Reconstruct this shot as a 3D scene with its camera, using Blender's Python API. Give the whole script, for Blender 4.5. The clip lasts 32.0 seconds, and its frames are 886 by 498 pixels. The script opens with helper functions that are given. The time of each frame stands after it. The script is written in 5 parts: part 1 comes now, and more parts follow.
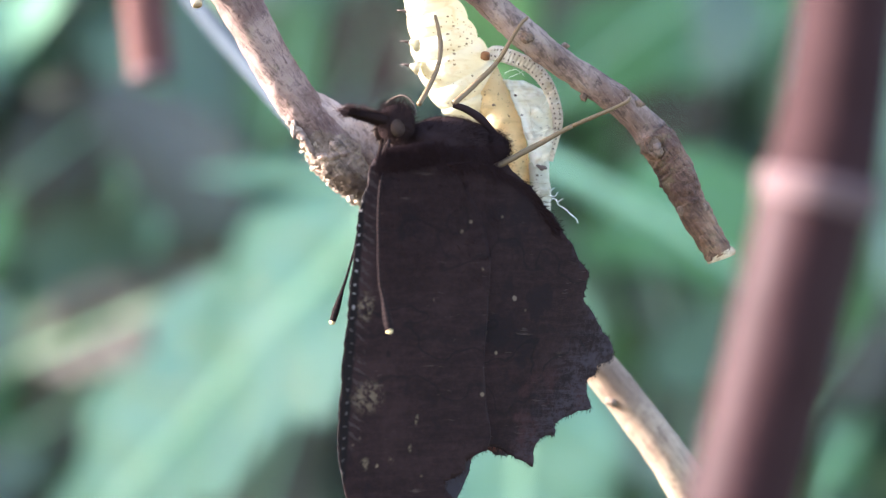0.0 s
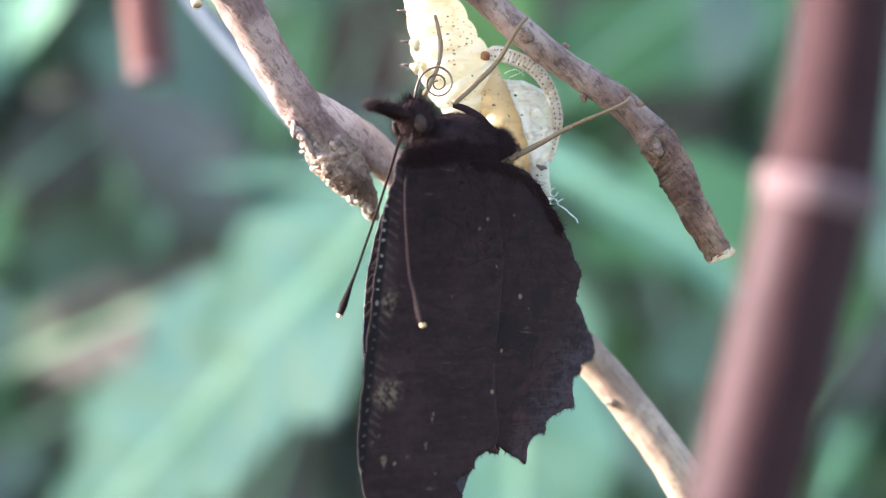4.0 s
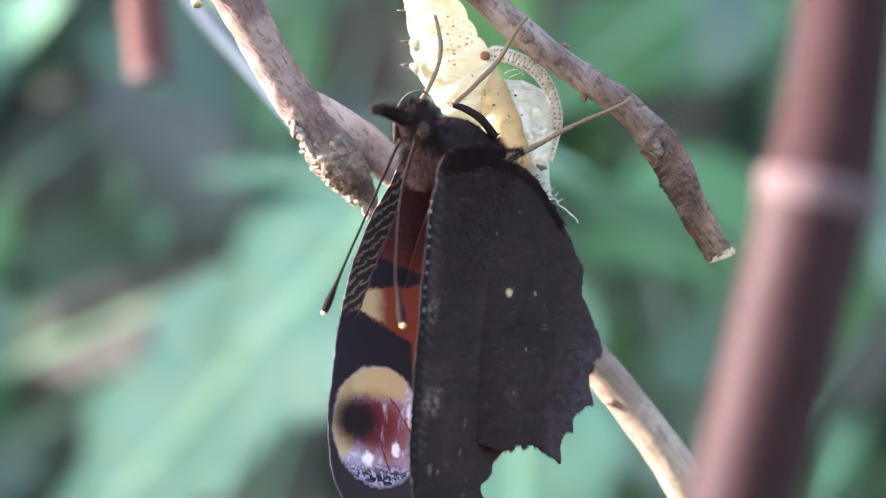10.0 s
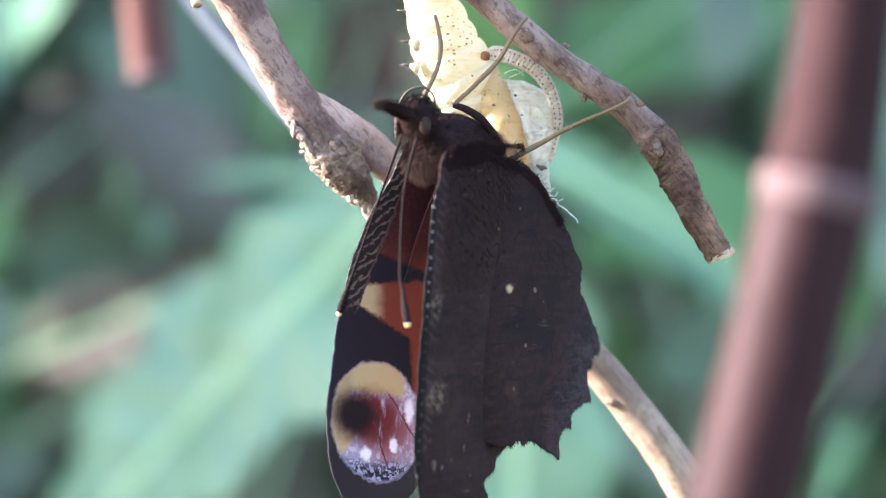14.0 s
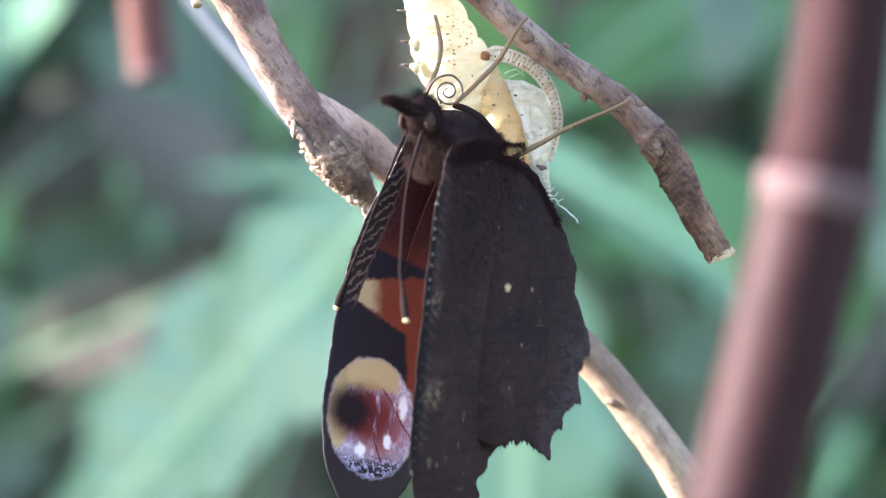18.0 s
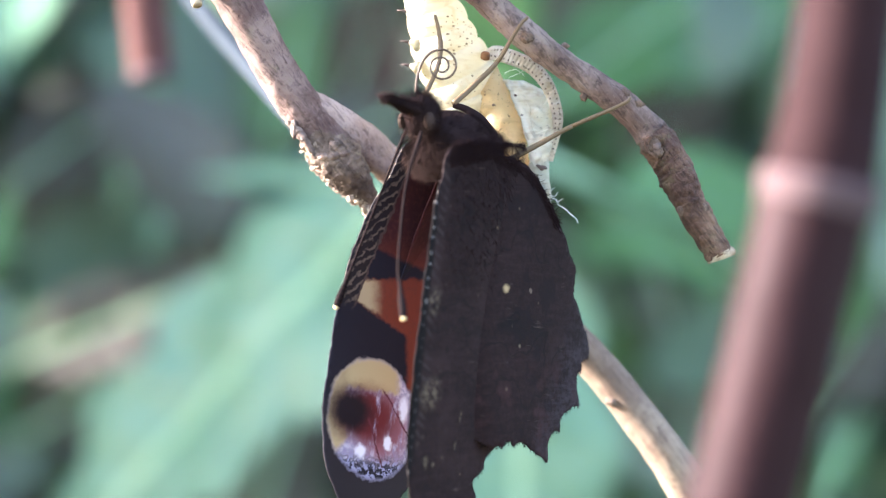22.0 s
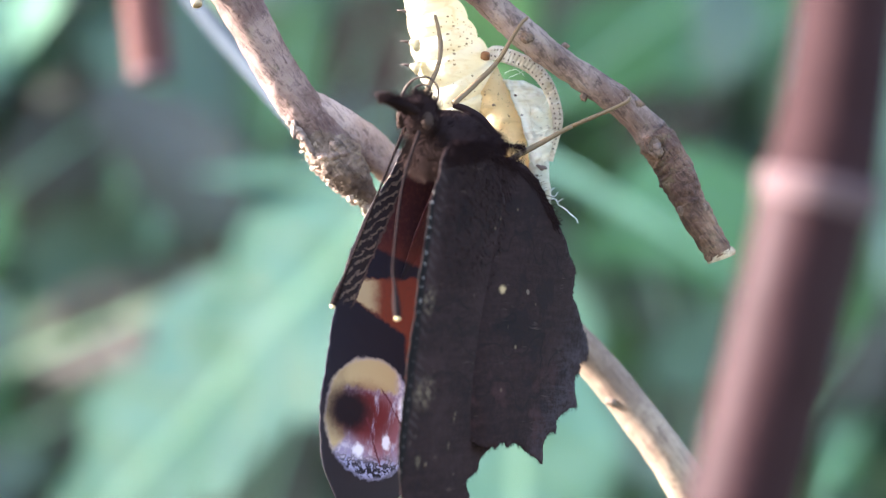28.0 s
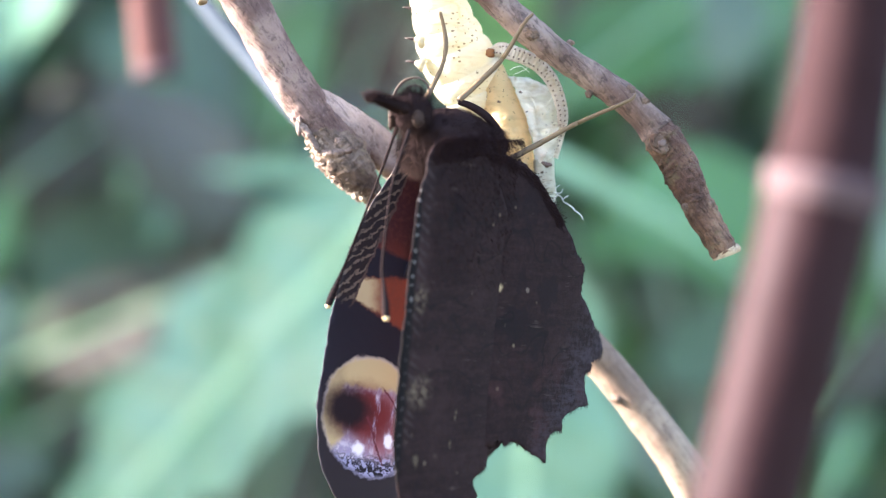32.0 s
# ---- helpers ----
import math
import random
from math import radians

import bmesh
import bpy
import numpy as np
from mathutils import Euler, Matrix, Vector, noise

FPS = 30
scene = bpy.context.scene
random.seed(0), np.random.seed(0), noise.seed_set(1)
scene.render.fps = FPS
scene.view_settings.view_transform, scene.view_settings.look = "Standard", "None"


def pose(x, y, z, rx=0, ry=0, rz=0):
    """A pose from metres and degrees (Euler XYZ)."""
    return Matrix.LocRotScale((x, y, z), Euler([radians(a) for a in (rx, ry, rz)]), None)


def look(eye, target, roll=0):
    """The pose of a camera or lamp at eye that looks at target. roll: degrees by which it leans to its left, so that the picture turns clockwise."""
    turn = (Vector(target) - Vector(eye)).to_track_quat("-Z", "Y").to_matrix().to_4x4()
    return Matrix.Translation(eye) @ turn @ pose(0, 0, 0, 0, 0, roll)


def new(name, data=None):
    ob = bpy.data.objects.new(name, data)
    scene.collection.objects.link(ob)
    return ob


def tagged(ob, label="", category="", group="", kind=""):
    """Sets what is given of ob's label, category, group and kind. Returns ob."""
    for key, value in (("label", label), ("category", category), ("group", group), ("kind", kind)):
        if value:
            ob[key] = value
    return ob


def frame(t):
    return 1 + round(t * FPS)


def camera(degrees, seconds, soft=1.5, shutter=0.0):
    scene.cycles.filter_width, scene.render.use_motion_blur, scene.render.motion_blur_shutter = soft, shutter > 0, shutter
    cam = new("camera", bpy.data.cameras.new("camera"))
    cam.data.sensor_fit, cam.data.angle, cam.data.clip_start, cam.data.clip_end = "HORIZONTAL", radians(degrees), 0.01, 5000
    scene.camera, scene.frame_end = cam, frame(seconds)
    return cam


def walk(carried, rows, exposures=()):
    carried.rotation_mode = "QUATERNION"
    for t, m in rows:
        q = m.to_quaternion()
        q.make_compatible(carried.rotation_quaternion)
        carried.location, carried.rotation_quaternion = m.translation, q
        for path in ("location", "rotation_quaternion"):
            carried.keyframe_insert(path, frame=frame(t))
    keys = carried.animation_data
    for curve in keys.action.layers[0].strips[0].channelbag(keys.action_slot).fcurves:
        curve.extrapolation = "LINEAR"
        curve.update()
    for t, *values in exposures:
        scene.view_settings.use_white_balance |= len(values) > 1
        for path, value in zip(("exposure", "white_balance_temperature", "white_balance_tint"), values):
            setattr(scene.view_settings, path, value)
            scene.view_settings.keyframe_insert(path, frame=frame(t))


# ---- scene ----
# camera: a close view, 20 cm from the twig, half a metre above the soil
H = 0.55
EYE = Vector((0, -0.2, H))
cam = camera(20, 32.0, soft=1.1)
cam.data.dof.use_dof = True
cam.data.dof.focus_distance = 0.2
cam.data.dof.aperture_fstop = 20


def aim(turn, tilt):
    return pose(EYE.x, EYE.y, EYE.z, 90 + tilt, 0, turn)


walk(cam, [(0, aim(0, 0)), (14, aim(0, 0)), (28.4, aim(0, 0)), (28.7, aim(0.02, -0.02)), (29, aim(0.075, -0.066)), (29.5, aim(0.086, -0.066)),
           (30, aim(0.141, -0.105)), (30.5, aim(0.188, -0.109)), (31, aim(0.188, -0.129)), (31.5, aim(0.149, -0.098)), (32, aim(0.117, -0.070))],
     exposures=[(0, 3.32, 6350, 18), (28.5, 3.34, 6350, 18), (30, 3.27, 6350, 18), (31, 3.38, 6350, 18), (32, 3.42, 6350, 18)])

# daylight: open sky, low sun from the side, softened by thin cloud
SUN_FROM = Vector((-0.90, 0.06, 0.36)).normalized()
world = bpy.data.worlds.new("world")
scene.world = world
world.use_nodes = True
sky = world.node_tree.nodes.new("ShaderNodeTexSky")
sky.sky_type = "NISHITA"
sky.sun_disc = False
sky.sun_elevation = math.asin(SUN_FROM.z)
sky.sun_rotation = math.atan2(SUN_FROM.x, SUN_FROM.y)
world.node_tree.links.new(sky.outputs[0], world.node_tree.nodes["Background"].inputs[0])
world.node_tree.nodes["Background"].inputs[1].default_value = 0.135
sun = new("sun", bpy.data.lights.new("sun", "SUN"))
sun.data.energy = 5.0
sun.data.angle = radians(2)
sun.data.color = (1.0, 0.96, 0.89)
sun.matrix_world = look(SUN_FROM * 3, (0, 0, 0))


# ---- materials ----
class Graph:
    """Small helper to write node materials."""

    def __init__(self, name, rough=0.6, spec=0.5):
        self.mat = bpy.data.materials.new(name)
        self.mat.use_nodes = True
        self.t = self.mat.node_tree
        self.bsdf = self.t.nodes["Principled BSDF"]
        self.bsdf.inputs["Roughness"].default_value = rough
        self.bsdf.inputs["Specular IOR Level"].default_value = spec
        self.obj = self.t.nodes.new("ShaderNodeTexCoord").outputs["Object"]

    def put(self, socket, value):
        if hasattr(value, "is_linked"):
            self.t.links.new(value, socket)
        else:
            if isinstance(value, tuple) and len(value) == 3 and socket.type == "RGBA":
                value = (*value, 1)
            socket.default_value = value

    def node(self, kind, **ins):
        n = self.t.nodes.new(kind)
        for k, v in ins.items():
            self.put(n.inputs[k.replace("_", " ")], v)
        return n

    def m(self, op, a, b=0.0, clamp=False):
        n = self.t.nodes.new("ShaderNodeMath")
        n.operation, n.use_clamp = op, clamp
        self.put(n.inputs[0], a)
        self.put(n.inputs[1], b)
        return n.outputs[0]

    def step(self, x, lo, hi):
        n = self.t.nodes.new("ShaderNodeMapRange")
        n.interpolation_type = "SMOOTHSTEP"
        for k, v in (("Value", x), ("From Min", lo), ("From Max", hi)):
            self.put(n.inputs[k], v)
        return n.outputs[0]

    def noise(self, scale, detail=4.0, rough=0.55, vector=None, dist=0.0):
        n = self.node("ShaderNodeTexNoise", Vector=vector or self.obj, Scale=scale, Detail=detail, Roughness=rough, Distortion=dist)
        return n.outputs["Fac"]

    def voronoi(self, scale, vector=None):
        return self.node("ShaderNodeTexVoronoi", Vector=vector or self.obj, Scale=scale)

    def stretched(self, sx, sy, sz):
        n = self.t.nodes.new("ShaderNodeMapping")
        self.put(n.inputs["Vector"], self.obj)
        n.inputs["Scale"].default_value = (sx, sy, sz)
        return n.outputs[0]

    def mix(self, fac, a, b):
        n = self.t.nodes.new("ShaderNodeMix")
        n.data_type = "RGBA"
        self.put(n.inputs[0], fac)
        self.put(n.inputs[6], a)
        self.put(n.inputs[7], b)
        return n.outputs[2]

    def xyz(self, vector=None):
        n = self.node("ShaderNodeSeparateXYZ", Vector=vector or self.obj)
        return n.outputs[0], n.outputs[1], n.outputs[2]

    def bump(self, height, strength, distance):
        n = self.node("ShaderNodeBump", Height=height, Strength=strength, Distance=distance)
        self.t.links.new(n.outputs[0], self.bsdf.inputs["Normal"])

    def color(self, c):
        self.put(self.bsdf.inputs["Base Color"], c)
        return self.mat

    def thin(self, amount, c):
        """Let light pass through a thin sheet."""
        tr = self.node("ShaderNodeBsdfTranslucent", Color=c)
        mx = self.node("ShaderNodeMixShader", Fac=amount)
        self.t.links.new(self.bsdf.outputs[0], mx.inputs[1])
        self.t.links.new(tr.outputs[0], mx.inputs[2])
        self.t.links.new(mx.outputs[0], self.t.nodes["Material Output"].inputs[0])


def both(g, *ms):
    r = ms[0]
    for m in ms[1:]:
        r = g.m("MULTIPLY", r, m)
    return r


def bark(name, pale, mid, dark, scale=1.0, moss=0.0, relief=1.0, cracks=0.0):
    """Bark with a grain along the branches, which all lean the same way."""
    g = Graph(name, 0.75, 0.18)
    turn = g.t.nodes.new("ShaderNodeMapping")
    g.put(turn.inputs["Vector"], g.obj)
    turn.inputs["Rotation"].default_value = (0, radians(38), 0)
    along = g.t.nodes.new("ShaderNodeMapping")
    g.put(along.inputs["Vector"], turn.outputs[0])
    along.inputs["Scale"].default_value = (3800 * scale, 3800 * scale, 420 * scale)
    grain = g.noise(1.0, 6, 0.65, along.outputs[0], 0.4)
    big = g.noise(230 * scale, 5, 0.6)
    fine = g.noise(3600 * scale, 5, 0.65)
    c = g.mix(g.step(big, 0.36, 0.66), mid, pale)
    c = g.mix(g.m("MULTIPLY", g.step(grain, 0.48, 0.70), 0.65), c, dark)
    c = g.mix(g.m("MULTIPLY", g.step(grain, 0.42, 0.28), 0.5), c, pale)
    c = g.mix(g.m("MULTIPLY", g.step(g.noise(950 * scale, 5, 0.65), 0.52, 0.66), 0.55), c, dark)
    # fine dust of pale flecks and dark lenticels
    c = g.mix(g.m("MULTIPLY", g.step(fine, 0.58, 0.70), 0.4), c, pale)
    specks = g.node("ShaderNodeTexVoronoi", Vector=g.obj, Scale=1900.0 * scale, Randomness=1.0).outputs["Distance"]
    c = g.mix(both(g, g.step(g.m("ADD", specks, g.m("MULTIPLY", g.noise(2600, 3), 0.5)), 0.42, 0.30), g.step(g.noise(620, 3), 0.5, 0.6), 0.7), c, dark)
    if moss:
        c = g.mix(g.m("MULTIPLY", g.step(g.noise(700, 6), 0.56, 0.7), moss), c, (0.20, 0.19, 0.09))
    height = g.m("ADD", g.m("MULTIPLY", grain, -0.9), g.m("MULTIPLY", fine, 0.5))
    if cracks:
        v = g.node("ShaderNodeTexVoronoi", Vector=g.node("ShaderNodeVectorMath", Vector=turn.outputs[0]).outputs[0], Scale=1500.0)
        gap = g.m("MULTIPLY", g.step(g.m("ADD", v.outputs["Distance"], g.m("MULTIPLY", fine, 0.5)), 0.62, 0.85), cracks)
        c = g.mix(gap, c, (0.035, 0.022, 0.016))
        height = g.m("SUBTRACT", height, g.m("MULTIPLY", gap, 1.5))
    g.bump(height, 0.8, 0.00022 * relief)
    return g.color(c)


def leaf_material(name, base, light, translucent, rough):
    g = Graph(name, rough, 0.45)
    x, y, z = g.xyz()
    rnd = g.node("ShaderNodeObjectInfo").outputs["Random"]
    isl = g.node("ShaderNodeNewGeometry").outputs["Random Per Island"]
    v = g.m("ADD", g.m("MULTIPLY", g.noise(32, 4), 0.8), g.m("MULTIPLY", g.m("ADD", rnd, isl), 0.22))
    c = g.mix(g.step(v, 0.36, 0.86), base, light)
    if name == "leaf_dark":
        # some withered, some fresh
        c = g.mix(g.step(isl, 0.80, 0.84), c, (0.07, 0.052, 0.044))
        c = g.mix(g.step(isl, 0.20, 0.16), c, (0.085, 0.19, 0.065))
    # side veins run obliquely from the midrib
    saw = g.m("FRACT", g.m("MULTIPLY", g.m("SUBTRACT", y, g.m("MULTIPLY", g.m("ABSOLUTE", x), 0.6)), 110))
    vein = g.step(g.m("ABSOLUTE", g.m("SUBTRACT", saw, 0.5)), 0.1, 0.0)
    c = g.mix(g.m("MULTIPLY", vein, 0.55), c, light)
    # pale midrib
    c = g.mix(g.m("MULTIPLY", g.step(g.m("ABSOLUTE", x), 0.0026 if name == "leaf_big" else 0.0012, 0.0008), 0.75), c, (0.30, 0.44, 0.26))
    g.bump(g.m("ADD", g.noise(30, 3), g.m("MULTIPLY", vein, -0.06)), 0.25, 0.003)
    mat = g.color(c)
    g.thin(translucent, g.mix(0.5, c, (0.20, 0.37, 0.15)))
    return mat


MAT = {}
MAT["bark_pale"] = bark("bark_pale", (0.25, 0.172, 0.148), (0.10, 0.058, 0.051), (0.036, 0.021, 0.018), 1.0, 0.15, 1.2)
# fork bark, its colour lightened to stand for sun that the stub blocks
MAT["bark_fork"] = bark("bark_fork", (0.42, 0.31, 0.265), (0.25, 0.17, 0.145), (0.08, 0.05, 0.042), 1.0, 0.1, 1.0)
MAT["bark_grey"] = bark("bark_grey", (0.26, 0.185, 0.15), (0.11, 0.068, 0.054), (0.024, 0.015, 0.012), 1.2, 0.1, 1.6)
MAT["bark_tip"] = bark("bark_tip", (0.21, 0.12, 0.078), (0.085, 0.043, 0.031), (0.02, 0.011, 0.009), 1.2, 0.2, 2.0, 0.2)
MAT["bark_flake"] = bark("bark_flake", (0.48, 0.38, 0.29), (0.30, 0.21, 0.16), (0.08, 0.05, 0.04), 1.4, 0.3, 1.5)
MAT["bark_collar"] = bark("bark_collar", (0.25, 0.18, 0.135), (0.11, 0.072, 0.054), (0.028, 0.018, 0.014), 1.0, 0.4, 1.6, 0.15)
MAT["bark_rough"] = bark("bark_rough", (0.42, 0.31, 0.25), (0.20, 0.13, 0.10), (0.05, 0.032, 0.025), 0.8, 0.3, 2.0, 0.3)
MAT["wood_cut"] = bark("wood_cut", (0.55, 0.42, 0.28), (0.40, 0.28, 0.18), (0.14, 0.09, 0.06), 2.0)
MAT["bark_smooth"] = bark("bark_smooth", (0.27, 0.20, 0.145), (0.15, 0.103, 0.076), (0.085, 0.056, 0.042), 0.8, 0, 0.35)
MAT["bud"] = bark("bud", (0.2, 0.13, 0.09), (0.11, 0.07, 0.05), (0.04, 0.025, 0.02), 2.0)


def cane_material():
    g = Graph("cane_red", 0.6, 0.07)
    x, y, z = g.xyz()
    streak = g.noise(1.0, 5, 0.6, g.stretched(900, 900, 25))
    big = g.noise(55, 4)
    c = g.mix(g.step(streak, 0.35, 0.7), (0.018, 0.0072, 0.0080), (0.029, 0.0132, 0.0145))
    c = g.mix(g.m("MULTIPLY", g.step(big, 0.5, 0.7), 0.55), c, (0.015, 0.0056, 0.0066))
    g.bump(streak, 0.25, 0.0003)
    return g.color(c)


MAT["cane"] = cane_material()
g = Graph("cane_faded", 0.75, 0.1)
MAT["cane_faded"] = g.color(g.mix(g.noise(60, 5), (0.052, 0.02, 0.018), (0.09, 0.039, 0.034)))
g = Graph("leaf_dry", 0.8, 0.1)
MAT["leaf_dry"] = g.color(g.mix(g.noise(45, 5), (0.06, 0.036, 0.028), (0.11, 0.07, 0.054)))
g = Graph("cane_node", 0.75, 0.08)
MAT["cane_node"] = g.color(g.mix(g.noise(400), (0.06, 0.036, 0.037), (0.095, 0.064, 0.065)))
g = Graph("cane_sheath", 0.8, 0.05)
MAT["cane_dark"] = g.color(g.mix(g.noise(300), (0.017, 0.0075, 0.008), (0.027, 0.0128, 0.0135)))
MAT["leaf_big"] = leaf_material("leaf_big", (0.07, 0.155, 0.098), (0.152, 0.28, 0.178), 0.26, 0.36)
MAT["leaf_mid"] = leaf_material("leaf_mid", (0.05, 0.13, 0.045), (0.10, 0.22, 0.075), 0.34, 0.42)
MAT["leaf_dark"] = leaf_material("leaf_dark", (0.065, 0.095, 0.068), (0.125, 0.185, 0.125), 0.26, 0.42)
g = Graph("leaf_rib", 0.5, 0.4)
MAT["leaf_rib"] = g.color(g.mix(g.noise(90), (0.26, 0.42, 0.24), (0.36, 0.52, 0.32)))
g = Graph("stem_blue", 0.75, 0.1)
MAT["stem_blue"] = g.color(g.mix(g.noise(200), (0.014, 0.021, 0.028), (0.026, 0.034, 0.044)))
g = Graph("stem_green", 0.55, 0.4)
MAT["stem_green"] = g.color(g.mix(g.noise(120), (0.035, 0.05, 0.03), (0.07, 0.075, 0.045)))
g = Graph("soil", 0.95, 0.2)
c = g.mix(g.step(g.noise(9, 6), 0.35, 0.7), (0.03, 0.024, 0.018), (0.085, 0.065, 0.045))
c = g.mix(g.step(g.noise(1.2, 5), 0.45, 0.6), c, (0.04, 0.07, 0.03))
g.bump(g.noise(40, 6), 0.8, 0.02)
MAT["soil"] = g.color(c)


# the wings' colours, in millimetres of wing plane: u along the body, v from hinge to tip
def wing_plane(g, warp):
    big = g.t.nodes.new("ShaderNodeVectorMath")
    big.operation = "SCALE"
    g.put(big.inputs[0], g.obj)
    big.inputs["Scale"].default_value = 1000.0
    u, y, v = g.xyz(big.outputs[0])
    n1 = g.m("SUBTRACT", g.noise(1.1, 5, 0.7, big.outputs[0]), 0.5)
    n2 = g.m("SUBTRACT", g.noise(1.3, 5, 0.7, g.node("ShaderNodeVectorMath", Vector=big.outputs[0]).outputs[0]), 0.5)
    u = g.m("ADD", u, g.m("MULTIPLY", n1, warp))
    v = g.m("ADD", v, g.m("MULTIPLY", n2, warp))
    return big.outputs[0], u, v


def oval(g, u, v, cu, cv, ru, rv, soft, lean=0.0):
    du, dv = g.m("SUBTRACT", u, cu), g.m("SUBTRACT", v, cv)
    if lean:
        du = g.m("ADD", du, g.m("MULTIPLY", dv, lean))
    a, b = g.m("DIVIDE", du, ru), g.m("DIVIDE", dv, rv)
    r = g.m("SQRT", g.m("ADD", g.m("MULTIPLY", a, a), g.m("MULTIPLY", b, b)))
    return g.step(r, 1 + soft, 1 - soft)


def half(g, u, v, a, b, soft):
    """1 on the left of the line from a to b, seen with u to the right and v up."""
    dx, dy = b[0] - a[0], b[1] - a[1]
    n = math.hypot(dx, dy)
    e = g.m("SUBTRACT", g.m("MULTIPLY", g.m("SUBTRACT", v, a[1]), dx / n), g.m("MULTIPLY", g.m("SUBTRACT", u, a[0]), dy / n))
    return g.step(e, -soft, soft)


def under_material(name, fore):
    g = Graph(name, 0.8, 0.08)
    P, u, v = wing_plane(g, 0.5)
    lines = g.noise(1.0, 6, 0.65, g.stretched(350, 350, 1700), 0.6)
    blot = g.noise(0.16, 5, 0.6, P)
    lines = g.m("ADD", g.m("MULTIPLY", lines, 0.55), g.m("MULTIPLY", g.noise(2.4, 5, 0.7, P), 0.45))
    c = g.mix(g.step(lines, 0.34, 0.78), (0.0100, 0.0052, 0.0055), (0.0245, 0.0124, 0.0126))
    c = g.mix(g.m("MULTIPLY", g.step(blot, 0.5, 0.68), 0.6), c, (0.025, 0.0132, 0.0132))
    c = g.mix(g.m("MULTIPLY", g.step(blot, 0.44, 0.38), 0.8), c, (0.009, 0.0053, 0.0062))
    # wavy dark line across the middle, paler scales and painted sheen towards the outer edge
    wav = g.m("ADD", v, g.m("MULTIPLY", g.noise(0.42, 4, 0.6, P), 4.5))
    c = g.mix(g.m("MULTIPLY", g.step(g.m("ABSOLUTE", g.m("ADD", wav, 13.2)), 0.6, 0.0), 0.4), c, (0.006, 0.0045, 0.005))
    # faint scalloped contour lines
    for off, amp, deep in ((9.0, 5.0, 0.5), (16.6, 6.0, 0.6), (20.2, 4.0, 0.45)):
        con = g.m("ADD", g.m("ADD", v, off), g.m("ADD", g.m("MULTIPLY", g.m("SUBTRACT", g.noise(0.33, 1.5, 0.5, P), 0.5), amp * 2), g.m("MULTIPLY", u, 0.16)))
        c = g.mix(g.m("MULTIPLY", g.step(g.m("ABSOLUTE", con), 0.28, 0.05), deep), c, (0.0055, 0.004, 0.0045))
    vor = g.node("ShaderNodeTexVoronoi", Vector=P, Scale=0.62)
    speck = g.m("MULTIPLY", g.step(vor.outputs["Distance"], 0.16, 0.06), g.step(g.noise(0.5, 2, 0.5, P), 0.58, 0.64))
    c = g.mix(g.m("MULTIPLY", speck, 0.7), c, (0.15, 0.105, 0.07))
    streak = g.m("MULTIPLY", g.step(g.noise(1.0, 5, 0.65, g.stretched(420, 420, 2600), 0.4), 0.6, 0.7), g.step(g.noise(0.3, 3, 0.5, P), 0.5, 0.62))
    c = g.mix(g.m("MULTIPLY", streak, 0.5), c, (0.075, 0.052, 0.042))
    if fore:
        # barred front edge and pale marbling
        bars = g.step(g.m("SINE", g.m("ADD", g.m("MULTIPLY", g.m("ADD", v, g.m("MULTIPLY", u, 0.8)), 7.5), g.m("MULTIPLY", g.noise(0.8, 4, 0.6, P), 8.0))), 0.2, 0.9)
        front = g.step(g.m("ADD", u, g.m("MULTIPLY", g.m("ADD", v, 15), 0.0)), -9.8, -10.3)
        c = g.mix(both(g, bars, front, g.step(g.noise(0.9, 3, 0.6, P), 0.4, 0.55), g.m("SUBTRACT", 1.0, g.step(v, -22, -25))), c, (0.03, 0.02, 0.019))
        c = g.mix(g.step(u, -10.75, -11.0), c, (0.006, 0.0042, 0.0045))
        dots = both(g, g.step(g.m("SINE", g.m("ADD", g.m("MULTIPLY", v, 7.0), g.m("MULTIPLY", g.noise(0.7, 3, 0.6, P), 9.0))), 0.7, 0.98), g.m("ADD", 0.25, g.m("MULTIPLY", g.step(v, -15, -12), 0.75)))
        c = g.mix(both(g, dots, g.step(g.m("ABSOLUTE", g.m("ADD", u, 11.15)), 0.16, 0.04)), c, (0.15, 0.13, 0.125))
        for cu, cv, ru, rv in ((-10.3, -13.0, 0.5, 0.9), (-9.7, -19.9, 0.9, 1.0), (-7.7, -24.7, 0.18, 0.3), (-6.4, -24.0, 0.12, 0.3), (-6.0, -21.8, 0.12, 0.35), (-9.6, -25.0, 0.3, 0.4)):
            c = g.mix(g.m("MULTIPLY", both(g, oval(g, u, v, cu, cv, ru, rv, 0.6), g.step(g.noise(2.2, 4, 0.7, P), 0.42, 0.62)), 0.5), c, (0.15, 0.11, 0.07))
    else:
        c = g.mix(oval(g, u, v, -1.5, -12.4, 0.32, 0.27, 0.6), c, (0.32, 0.22, 0.12))
        c = g.mix(oval(g, u, v, 1.5, -12.6, 0.2, 0.18, 0.4), c, (0.1, 0.07, 0.055))
        c = g.mix(g.m("MULTIPLY", g.step(g.noise(0.4, 4, 0.6, P), 0.48, 0.64), g.m("MULTIPLY", g.step(v, -16, -21), 0.6)), c, (0.036, 0.015, 0.015))
        # bluish sheen of the outer edge, put into the colour among the scale lines
        edge = g.m("ADD", g.m("MULTIPLY", u, 0.8), g.m("MULTIPLY", v, -0.45))
        c = g.mix(g.m("MULTIPLY", g.step(edge, 11.5, 16.0), g.step(lines, 0.4, 0.62)), c, (0.031, 0.023, 0.027))
    g.bump(lines, 0.35, 0.0001)
